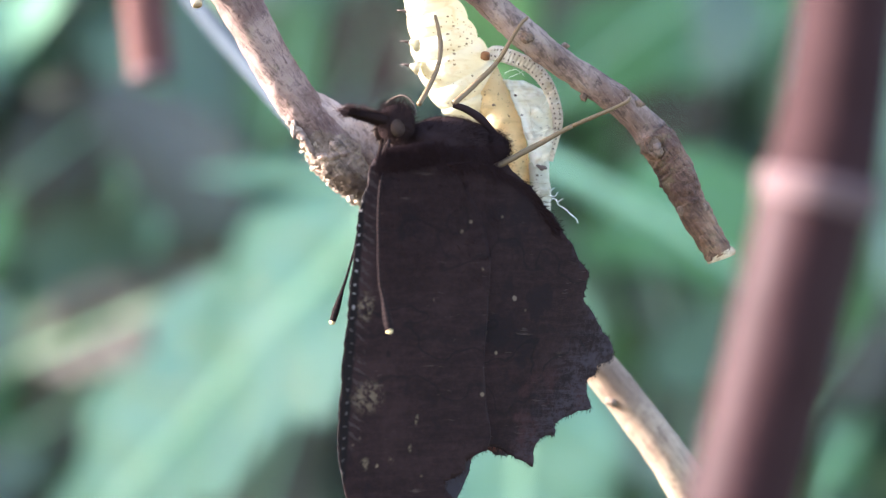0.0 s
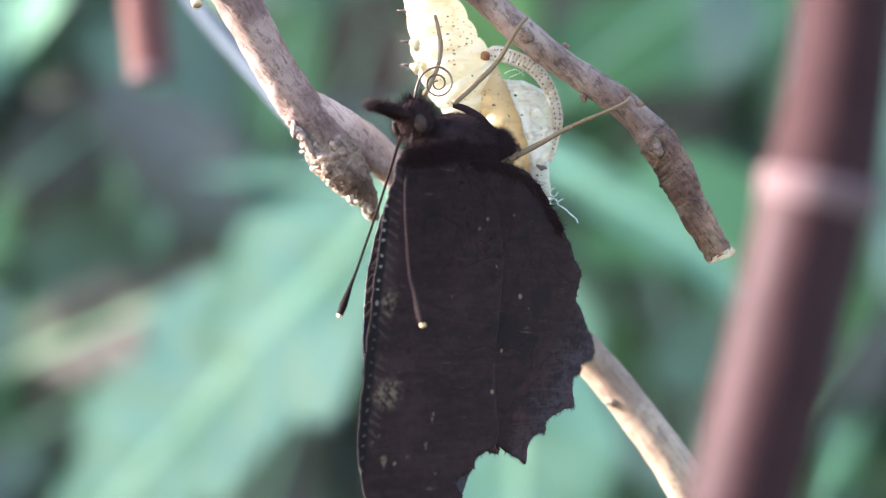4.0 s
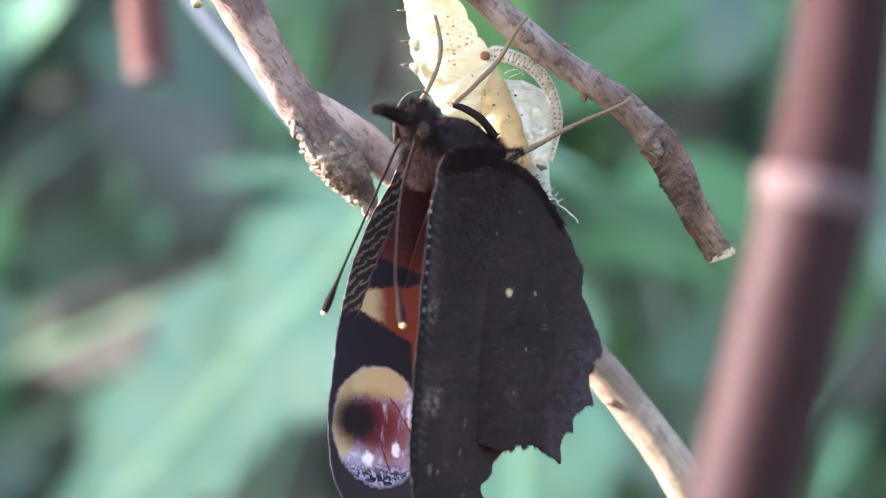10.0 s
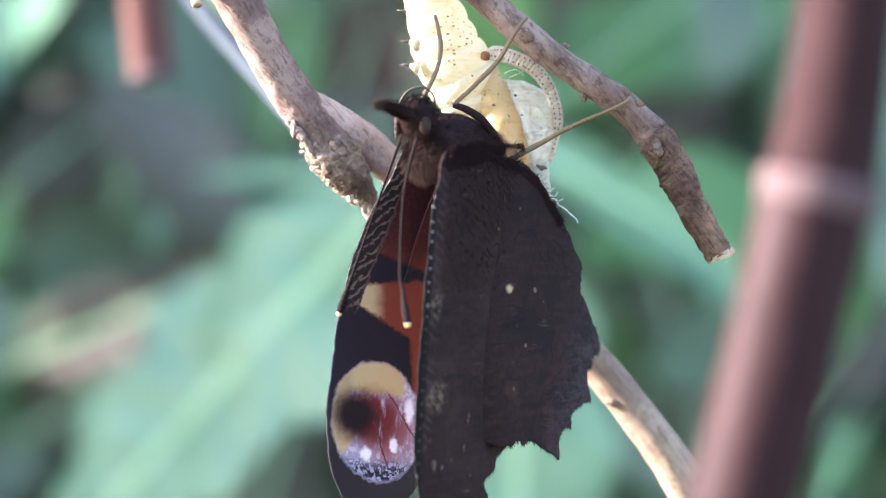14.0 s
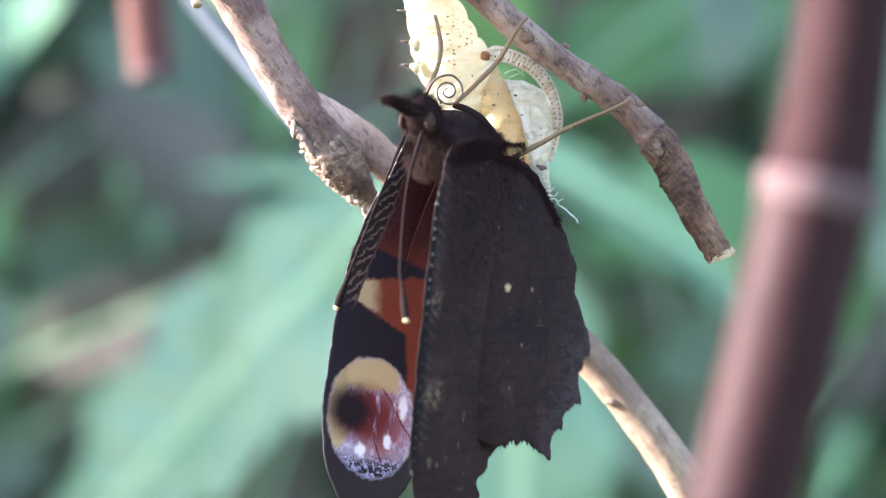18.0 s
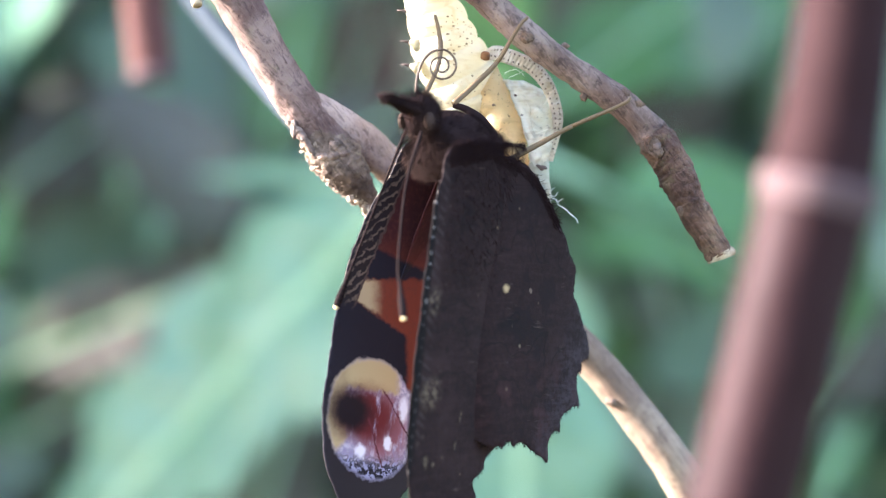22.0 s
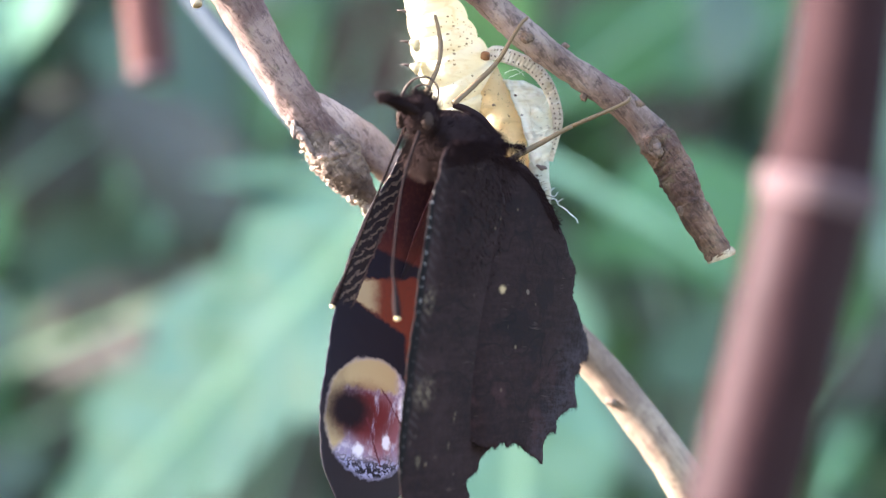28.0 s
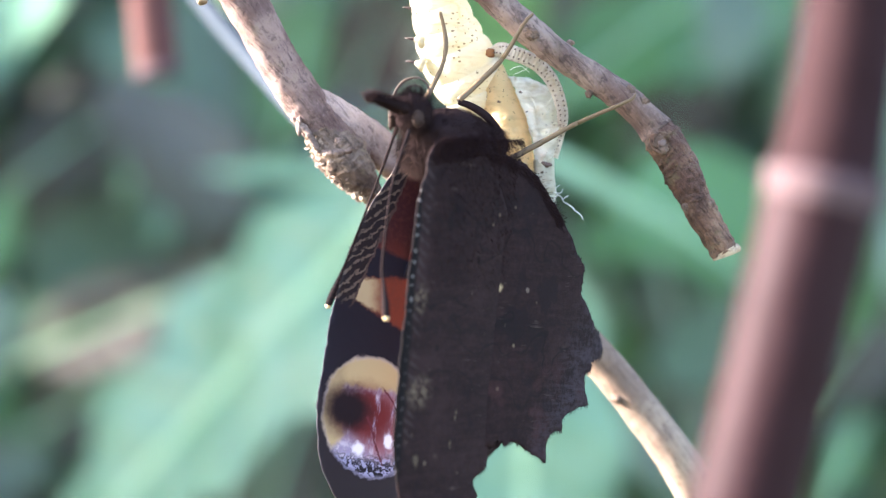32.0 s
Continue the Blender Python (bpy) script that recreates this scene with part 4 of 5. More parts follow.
# coiled tongue: a bent stalk that ends in a flat spiral
bm = bmesh.new()
pts = [(-1.75, 0, -2.8, 0.13), (-1.85, 0, -1.3, 0.12), (-1.55, 0, 0.1, 0.11), (-0.9, 0, 1.0, 0.1), (0.05, 0, 1.3, 0.09)]
for i in range(1, 24):
    w = math.pi / 2 - 0.55 * i
    r = 1.28 * (1 - i / 31) ** 1.3
    pts.append((r * math.cos(w), 0.012 * i, r * math.sin(w), 0.088 - 0.001 * i))
tube(bm, spline(pts, 4), 8)
tongue = part("proboscis", bm, "proboscis", body, "thin brown coiled proboscis")

# legs: they stay where they grip
LEGS = [([(-0.64, 2.6, 18.87, 0.13), (-0.36, 2.6, 17.73, 0.16), (-0.18, 2.4, 16.21, 0.2), (-0.41, 1.8, 14.67, 0.17), (-1.08, -0.5, 12.97, 0.2), (-1.87, -2.5, 11.38, 0.22)], 3),
        ([(6.76, 0.4, 18.49, 0.12), (6.04, 0.2, 17.70, 0.16), (4.32, 0.2, 14.91, 0.19), (2.52, -0.3, 13.08, 0.23), (0.85, -1.5, 11.48, 0.26)], 2),
        ([(14.98, 0.5, 12.09, 0.12), (14.23, 0.2, 11.49, 0.15), (10.25, -0.2, 9.76, 0.18), (7.89, -0.8, 8.47, 0.21), (5.18, -1.5, 7.01, 0.26), (3.84, -1.5, 6.30, 0.26)], 2)]
for pts, split in LEGS:
    leg = root("leg", "slender light brown leg gripping its support", "leg", Vector((0, 0, 0)))
    del leg["category"]
    leg.parent = butterfly
    s = spline(pts, 8)
    bm = bmesh.new()
    tube(bm, s[:split * 8 + 1], 10, 0.15, 3.0)
    for i in range(0, split * 8, 2):
        hair(bm, s[i][:3], (random.uniform(-1, 1), -0.4, random.uniform(-1, 1)), 0.35, 0.02)
    part("tarsus", bm, "leg", leg)
    bm = bmesh.new()
    tube(bm, s[split * 8:], 10, 0.12, 3.0)
    part("tibia", bm, "leg", leg)
bm = bmesh.new()
tube(bm, spline([(0.80, -1.4, 11.39, 0.24), (1.83, -1.4, 11.04, 0.3), (3.04, -1.2, 10.24, 0.34), (4.13, -0.6, 8.93, 0.34)], 8), 12)
part("femur", bm, "fur_dark", butterfly, "dark folded upper leg")


# ---- the red cane close to the viewer ----
def rooted(pts, o):
    """Points about H, told from a foot o on the soil (mm)."""
    return [(p[0] - o[0], p[1] - o[1], p[2] + H * 1000, *p[3:]) for p in pts]


foot = (10, -67)
cane = root("red_cane", "smooth reddish-brown cane with a pale ringed joint", "cane", Vector((foot[0] * K, foot[1] * K, 0)))
way = [(10, -67, -552, 4.2), (11, -67, -300, 4.0), (12, -67, -180, 3.7), (10.35, -67, -76.58, 3.4), (11.55, -67, -46.65, 3.2), (13.20, -67, -28.70, 3.0), (14.54, -67, -19.12, 2.9), (15.89, -67, -13.20, 2.86), (16.94, -67, -8.95, 2.9), (18.01, -67, -4.76, 2.98), (19.09, -67, -0.27, 2.98), (19.78, -67, 2.66, 3.05), (19.99, -67, 3.56, 3.1), (20.17, -67, 4.52, 2.85), (20.77, -67, 7.81, 2.72), (21.43, -67, 12.60, 2.6), (22.32, -67, 20.68, 2.5), (24.42, -67, 40.13, 2.3), (30.40, -67, 88.01, 1.8), (44.60, -60, 171.39, 0.8)]
s = spline(rooted(way, foot), 12)
bm = bmesh.new()
tube(bm, s[:11 * 12 - 1], 32, 0.015, 0.3)
part("lower_culm", bm, "cane", cane)
bm = bmesh.new()
tube(bm, s[12 * 12 + 3:], 32, 0.015, 0.3)
part("upper_culm", bm, "cane_dark", cane, "darker upper length")
n0 = s[11 * 12 - 3:12 * 12 + 5]
bm = bmesh.new()
tube(bm, [(*p[:3], p[3] * (1.02 + 0.05 * math.sin(math.pi * i / (len(n0) - 1)))) for i, p in enumerate(n0)], 32, 0.02, 0.5)
part("node_ring", bm, "cane_node", cane, "pale swollen joint ring")
bm = bmesh.new()
tube(bm, [(*p[:3], p[3] * 1.012) for p in s[12 * 12 + 4:13 * 12 + 9]], 32, 0.01, 0.5)
part("leaf_sheath", bm, "cane_dark", cane, "dark sheath above the joint")
# a second cane, further back, broken off
foot = (-140, 330)
cane = root("red_cane", "broken reddish cane hanging among the leaves", "cane", Vector((foot[0] * K, foot[1] * K, 0)))
way = [(-140, 330, -555, 4.5), (-150, 330, -200, 4), (-120, 320, 120, 3.8), (-75, 250, 180, 3.6), (-42.84, 150, 105.60, 3.4), (-42.21, 150, 58.35, 3.3), (-41.58, 150, 36.30, 3.2), (-41.11, 150, 30.00, 3.15), (-40.56, 150, 24.65, 3.2)]
bm = bmesh.new()
tube(bm, spline(rooted(way, foot), 12), 24, 0.03, 0.3)
part("culm", bm, "cane_faded", cane)
bm = bmesh.new()
tube(bm, rooted([(-40.56, 150, 25.28, 3.3), (-40.40, 150, 24.02, 3.4), (-40.32, 150, 23.47, 2.6)], foot), 20, 0.1, 0.8)
part("broken_end", bm, "cane_node", cane, "pale broken end")

# bluish shoot behind the branch
bm = bmesh.new()
tube(bm, spline(rel([(-9.31, 8, 8.00, 0.7), (-12.57, 20, 10.69, 0.8), (-18.96, 45, 17.81, 0.95), (-24.22, 60, 23.75, 1.05), (-29.40, 70, 30.44, 1.0), (-41.37, 90, 48.35, 0.5)]), 10), 14, 0.05)
part("side_shoot", bm, "stem_blue", branch, "blue-grey young shoot")


# ---- leaves behind ----
def blade(length, width, fold, curl, wave, seed, nu=26, nv=12, lobes=0, depth=0.0, quilt=0.0):
    """A lance-shaped leaf along +y, its upper side +z, with toothed lobes and a skin that bulges between the side veins; sizes in mm."""
    bm = bmesh.new()
    rows = []
    for i in range(nu + 1):
        s = i / nu
        w = width * 0.5 * (math.sin(math.pi * min(1.0, s ** 0.75)) ** 0.85 if 0 < s < 1 else 0.0) + 0.15
        w *= 1.0 + 0.22 * noise.noise(Vector((s * 5.0, seed, 2.0)))
        row = []
        for k in range(nv + 1):
            x = (2 * k / nv - 1)
            cut = 1.0
            if lobes:
                # each lobe swells slowly and ends in a sudden notch towards the tip
                f = (s * lobes + (0.35 if x > 0 else 0.0)) % 1.0
                cut = 1.0 - depth * (1.0 - min(1.0, f / 0.75) if f < 0.75 else (f - 0.75) * 2.0) * abs(x) ** 2
            bulge = quilt * width * math.sin(math.pi * (((s - 0.10 * abs(x)) * 9.0) % 1.0)) * (1 - abs(x)) ** 0.4 * min(1.0, abs(x) * 5)
            z = fold * abs(x) * w - curl * s * s * length + wave * width * noise.noise(Vector((x * 1.3 + seed, s * 4.0, seed))) + bulge
            row.append(bm.verts.new((x * w * cut * K, s * length * K, z * K)))
        rows.append(row)
    for a, b in zip(rows, rows[1:]):
        for k in range(nv):
            bm.faces.new((a[k], a[k + 1], b[k + 1], b[k]))
    return bm


def rib(length, width, fold, curl):
    bm = bmesh.new()
    tube(bm, [(0, s * length, 0.35 - curl * s * s * length + 0.012 * width, 0.036 * width * (1 - 0.8 * s) + 0.12) for s in [i / 14 for i in range(-2, 15)]], 8)
    return bm


def leaf_pose(a, b, facing):
    """From the stalk's end a to the tip b, upper side towards facing; mm."""
    y = (Vector(b) - Vector(a)).normalized()
    x = y.cross(Vector(facing)).normalized()
    z = x.cross(y)
    m = Matrix((x, y, z)).transposed().to_4x4()
    m.translation = Vector(a) * K
    return m


SWAYING = []
foot = Vector((13.5, 320, -H * 1000))
plant = root("broadleaf_plant", "leafy garden plant with long pale green leaves", "plant", Vector((foot.x * K, foot.y * K, 0)))
bm = bmesh.new()
tube(bm, spline([(0, 0, -5, 3.5), (0, 0, 200, 3.0), (0, -6, 420, 2.4), (13.83, 308, 0.11 , 2.0)][:3] + [tuple(Vector((13.21, 306, 16.05)) - foot) + (1.5,)], 8), 12, 0.05)
part("plant_stem", bm, "stem_green", plant)
BIG = [((-1.57, 300, 17.54), (-94.93, 325, -76.63), (0.22, -0.64, 0.74), 54, 0.9), ((14.44, 290, 18.29), (83.54, 375, -10.22), (0.3, -0.55, 0.78), 54, 0.5), ((16.29, 296, 0.11), (13.2, 285, -80.61), (-0.1, -0.6, 0.8), 36, 0.8), ((-9.67, 312, 12.78), (-56.16, 350, 18.68), (0.15, -0.6, 0.8), 20, 1.0), ((14.59, 336, -19.17), (38.54, 360, -70.41), (0.45, -0.75, 0.5), 26, 0.8)]
for i, (a, b, facing, w, swing) in enumerate(BIG):
    a, b = Vector(a) - foot, Vector(b) - foot
    L = (b - a).length
    bm = blade(L, w, 0.1 if i != 1 else 0.04, 0.05, 0.075 if i != 1 else 0.04, 3.1 * i, 64, 20, 5 if i in (0, 3) else 0, 0.30, 0.03 if i != 1 else 0.009)
    ob = part("leaf", bm, "leaf_big", plant, "long pale green glossy leaf")
    part("midrib", rib(L * 0.97, w, 0.16, 0.06), "leaf_rib", ob, "light green midrib")
    if i == 0:
        bm = bmesh.new()
        stem_at = Vector((13.21, 306, 17.19)) - foot
        tube(bm, spline([(*stem_at, 1.3), (*(stem_at * 0.5 + a * 0.5 + Vector((0, 0, 3))), 1.1), (*a, 1.0)], 6), 8)
        part("petiole", bm, "stem_green", plant)
    m = leaf_pose(a, b, facing)
    SWAYING.append((ob, m, swing))
    if i == 1:
        catch = leaf_pose(a, b, (-0.9, -0.32, 0.4))

# smaller leafy shoots round it, each on its own stalk
SHOOTS = [((-113.89, 400, -10.66), (-106.19, 410, 15.23), 15, (-0.3, -0.85, 0.4), 'leaf_mid'),
          ((-83.18, 450, 14.77), (-73.33, 460, 53.59), 14, (0.2, -0.8, 0.5), 'leaf_mid'),
          ((-116.85, 480, 16.98), (-84.07, 500, 45.81), 24, (0.3, -0.85, 0.4), 'leaf_dark'),
          ((-119.23, 380, 32.74), (-88.68, 385, 65.92), 30, (-0.55, -0.7, 0.45), 'leaf_big'),
          ((-108.77, 450, -29.09), (-52.4, 440, -4.17), 24, (0.3, -0.9, 0.4), 'leaf_dark'),
          ((-72.83, 430, 1.56), (-66.37, 450, 25.0), 10, (-0.1, -0.8, 0.5), 'leaf_big'),
          ((-74.02, 480, 21.56), (-52.61, 480, -18.2), 13, (0.2, -0.9, 0.3), 'leaf_dry'),
          ((-44.44, 450, 26.46), (-34.21, 450, 73.24), 19, (0.1, -0.8, 0.5), 'leaf_mid'),
          ((-28.14, 480, 35.33), (-14.59, 490, 74.65), 24, (0.2, -0.9, 0.3), 'leaf_dry'),
          ((-34.57, 430, 19.98), (-6.33, 440, 39.01), 24, (0.2, -0.8, 0.5), 'leaf_dark'),
          ((24.54, 420, 35.0), (64.61, 430, 68.15), 26, (0.2, -0.8, 0.5), 'leaf_mid'),
          ((53.51, 450, 42.54), (104.88, 470, 70.98), 20, (0.1, -0.85, 0.4), 'leaf_mid'),
          ((48.18, 500, 28.5), (83.56, 520, 48.74), 20, (0.2, -0.9, 0.3), 'leaf_dry'),
          ((51.04, 420, -4.04), (65.58, 400, -51.14), 20, (0.5, -0.8, 0.3), 'leaf_dark'),
          ((88.52, 400, -59.24), (102.35, 410, -41.02), 11, (0.2, -0.85, 0.5), 'leaf_mid'),
          ((97.27, 480, -39.61), (126.63, 490, -6.05), 32, (0.5, -0.85, 0.2), 'leaf_dark'),
          ((-110.73, 480, -48.79), (-70.46, 490, -24.67), 32, (0.4, -0.9, 0.3), 'leaf_dark'),
          ((-46.18, 380, -72.92), (-29.72, 390, -26.41), 26, (0.5, -0.8, 0.2), 'leaf_dark'),
          ((101.83, 460, 16.48), (119.95, 470, 57.41), 24, (0.5, -0.85, 0.2), 'leaf_dark')]
for i, (a, b, w, facing, mat) in enumerate(SHOOTS):
    a, b = Vector(a), Vector(b)
    foot = Vector((a.x + random.uniform(-20, 20), a.y + random.uniform(90, 160), -H * 1000))
    shoot = root("leafy_shoot", "upright green shoot bearing a broad leaf", "plant", foot * K + BASE, group="shoots behind the butterfly")
    a, b = a - foot, b - foot
    bm = bmesh.new()
    tube(bm, spline([(0, 0, -4, 2.2), (a.x * 0.05, a.y * 0.05, a.z * 0.6, 1.8), (a.x * 0.3, a.y * 0.4, a.z * 0.97, 1.3), (*a, 0.7)], 8), 8)
    part("stalk", bm, "stem_green", shoot)
    L = (b - a).length
    ob = part("leaf", blade(L, w, 0.2, 0.1, 0.06, 7 + 2.3 * i, 40, 12, 0, 0.0, 0.03), mat, shoot)
    part("midrib", rib(L * 0.96, w, 0.2, 0.1), "leaf_rib", ob)
    SWAYING.append((ob, leaf_pose(a, b, facing), 0.9))

# the hedge behind: too many leaves to count
proto = []
for k in range(3):
    b0 = blade(1.0, 0.45, 0.25, 0.12 * k, 0.03, 40 + k, 5, 4)
    proto.append(([v.co / K for v in b0.verts], [[v.index for v in f.verts] for f in (b0.verts.index_update(), b0.faces)[1]]))
    b0.free()
verts, faces = [], []
rnd = random.Random(5)
for i in range(3800):
    d = Vector((rnd.gauss(0, 1), rnd.gauss(0, 0.6), rnd.gauss(-0.3, 0.8))).normalized()
    if i < 2800:
        p = Vector((rnd.gauss(0, 260), 360 + 590 * rnd.random() ** 0.8, rnd.uniform(-H * 1000 + 20, 420)))
        m = leaf_pose(p, p + d, (rnd.gauss(0, 0.5), -1, rnd.gauss(0.5, 0.5))) @ Matrix.Scale(rnd.uniform(18, 58), 4)
    else:
        # unseen leaves added beside the plants, to block low sun but for chance gaps
        p = Vector((rnd.uniform(-560, -380), rnd.uniform(222, 820), rnd.uniform(-H * 1000 + 20, 430)))
        m = leaf_pose(p, p + Vector((rnd.gauss(0, 0.3), rnd.gauss(0, 1), rnd.gauss(-0.4, 1))).normalized(), (-1, rnd.gauss(0.2, 0.4), rnd.gauss(0.4, 0.4))) @ Matrix.Scale(rnd.uniform(35, 65), 4)
    e = p + m.to_3x3() @ Vector((0, 0.5, 0)) - Vector((62, 330, 16))
    if (e - SUN_FROM * e.dot(SUN_FROM)).length < 30:
        # leaves left out along the sun's path, a gap made to light one broad leaf
        continue
    co, fs = proto[i % 3]
    o = len(verts)
    verts += [tuple(m.translation + (m.to_3x3() @ v) * K + BASE) for v in co]
    faces += [[o + j for j in f] for f in fs]
me = bpy.data.meshes.new("hedge_leaves")
me.from_pydata(verts, [], faces)
me.materials.append(MAT["leaf_dark"])
me.polygons.foreach_set("use_smooth", [True] * len(me.polygons))
tagged(new("hedge_leaves", me), "dense dark green hedge foliage, with an added unseen side screen for shade", "hedge", kind="stuff")
g = Graph("hedge_shade", 0.9, 0.2)
MAT["hedge_shade"] = g.color(g.mix(g.step(g.noise(9, 5), 0.4, 0.65), (0.12, 0.11, 0.105), (0.15, 0.20, 0.14)))
bm = bmesh.new()
grid = []
for i in range(31):
    grid.append([bm.verts.new(((k / 30 - 0.5) * 2.0, 1.05 + 0.5 * abs(k / 30 - 0.5) * -1.2 + 0.08 * noise.noise(Vector((k * 0.4, i * 0.4, 0))), i / 30 * 1.7 - 0.05)) for k in range(31)])
for a, b in zip(grid, grid[1:]):
    for k in range(30):
        bm.faces.new((a[k], a[k + 1], b[k + 1], b[k]))
tagged(part("backdrop", bm, "hedge_shade"), "shaded inside of a dark green hedge", "hedge", kind="structure")


GUSTS = ((0, 0.5, 1, 1.5, 2, 2.5, 3, 8, 8.5, 9.5, 10.5, 19, 19.5, 20.5, 21.5, 22, 22.5, 23, 23.5, 24.5, 25.5, 27.5, 28, 29, 32),
         (0.1, 0.8, 1.1, 0.2, 0.6, 0.7, 0, 0.1, 0.4, 0.5, 0, 0, 0.3, 0.1, 0.9, 0.2, 0.3, 1.1, 0.3, 0.6, 0.3, 0.6, 0.1, 0, 0.1))


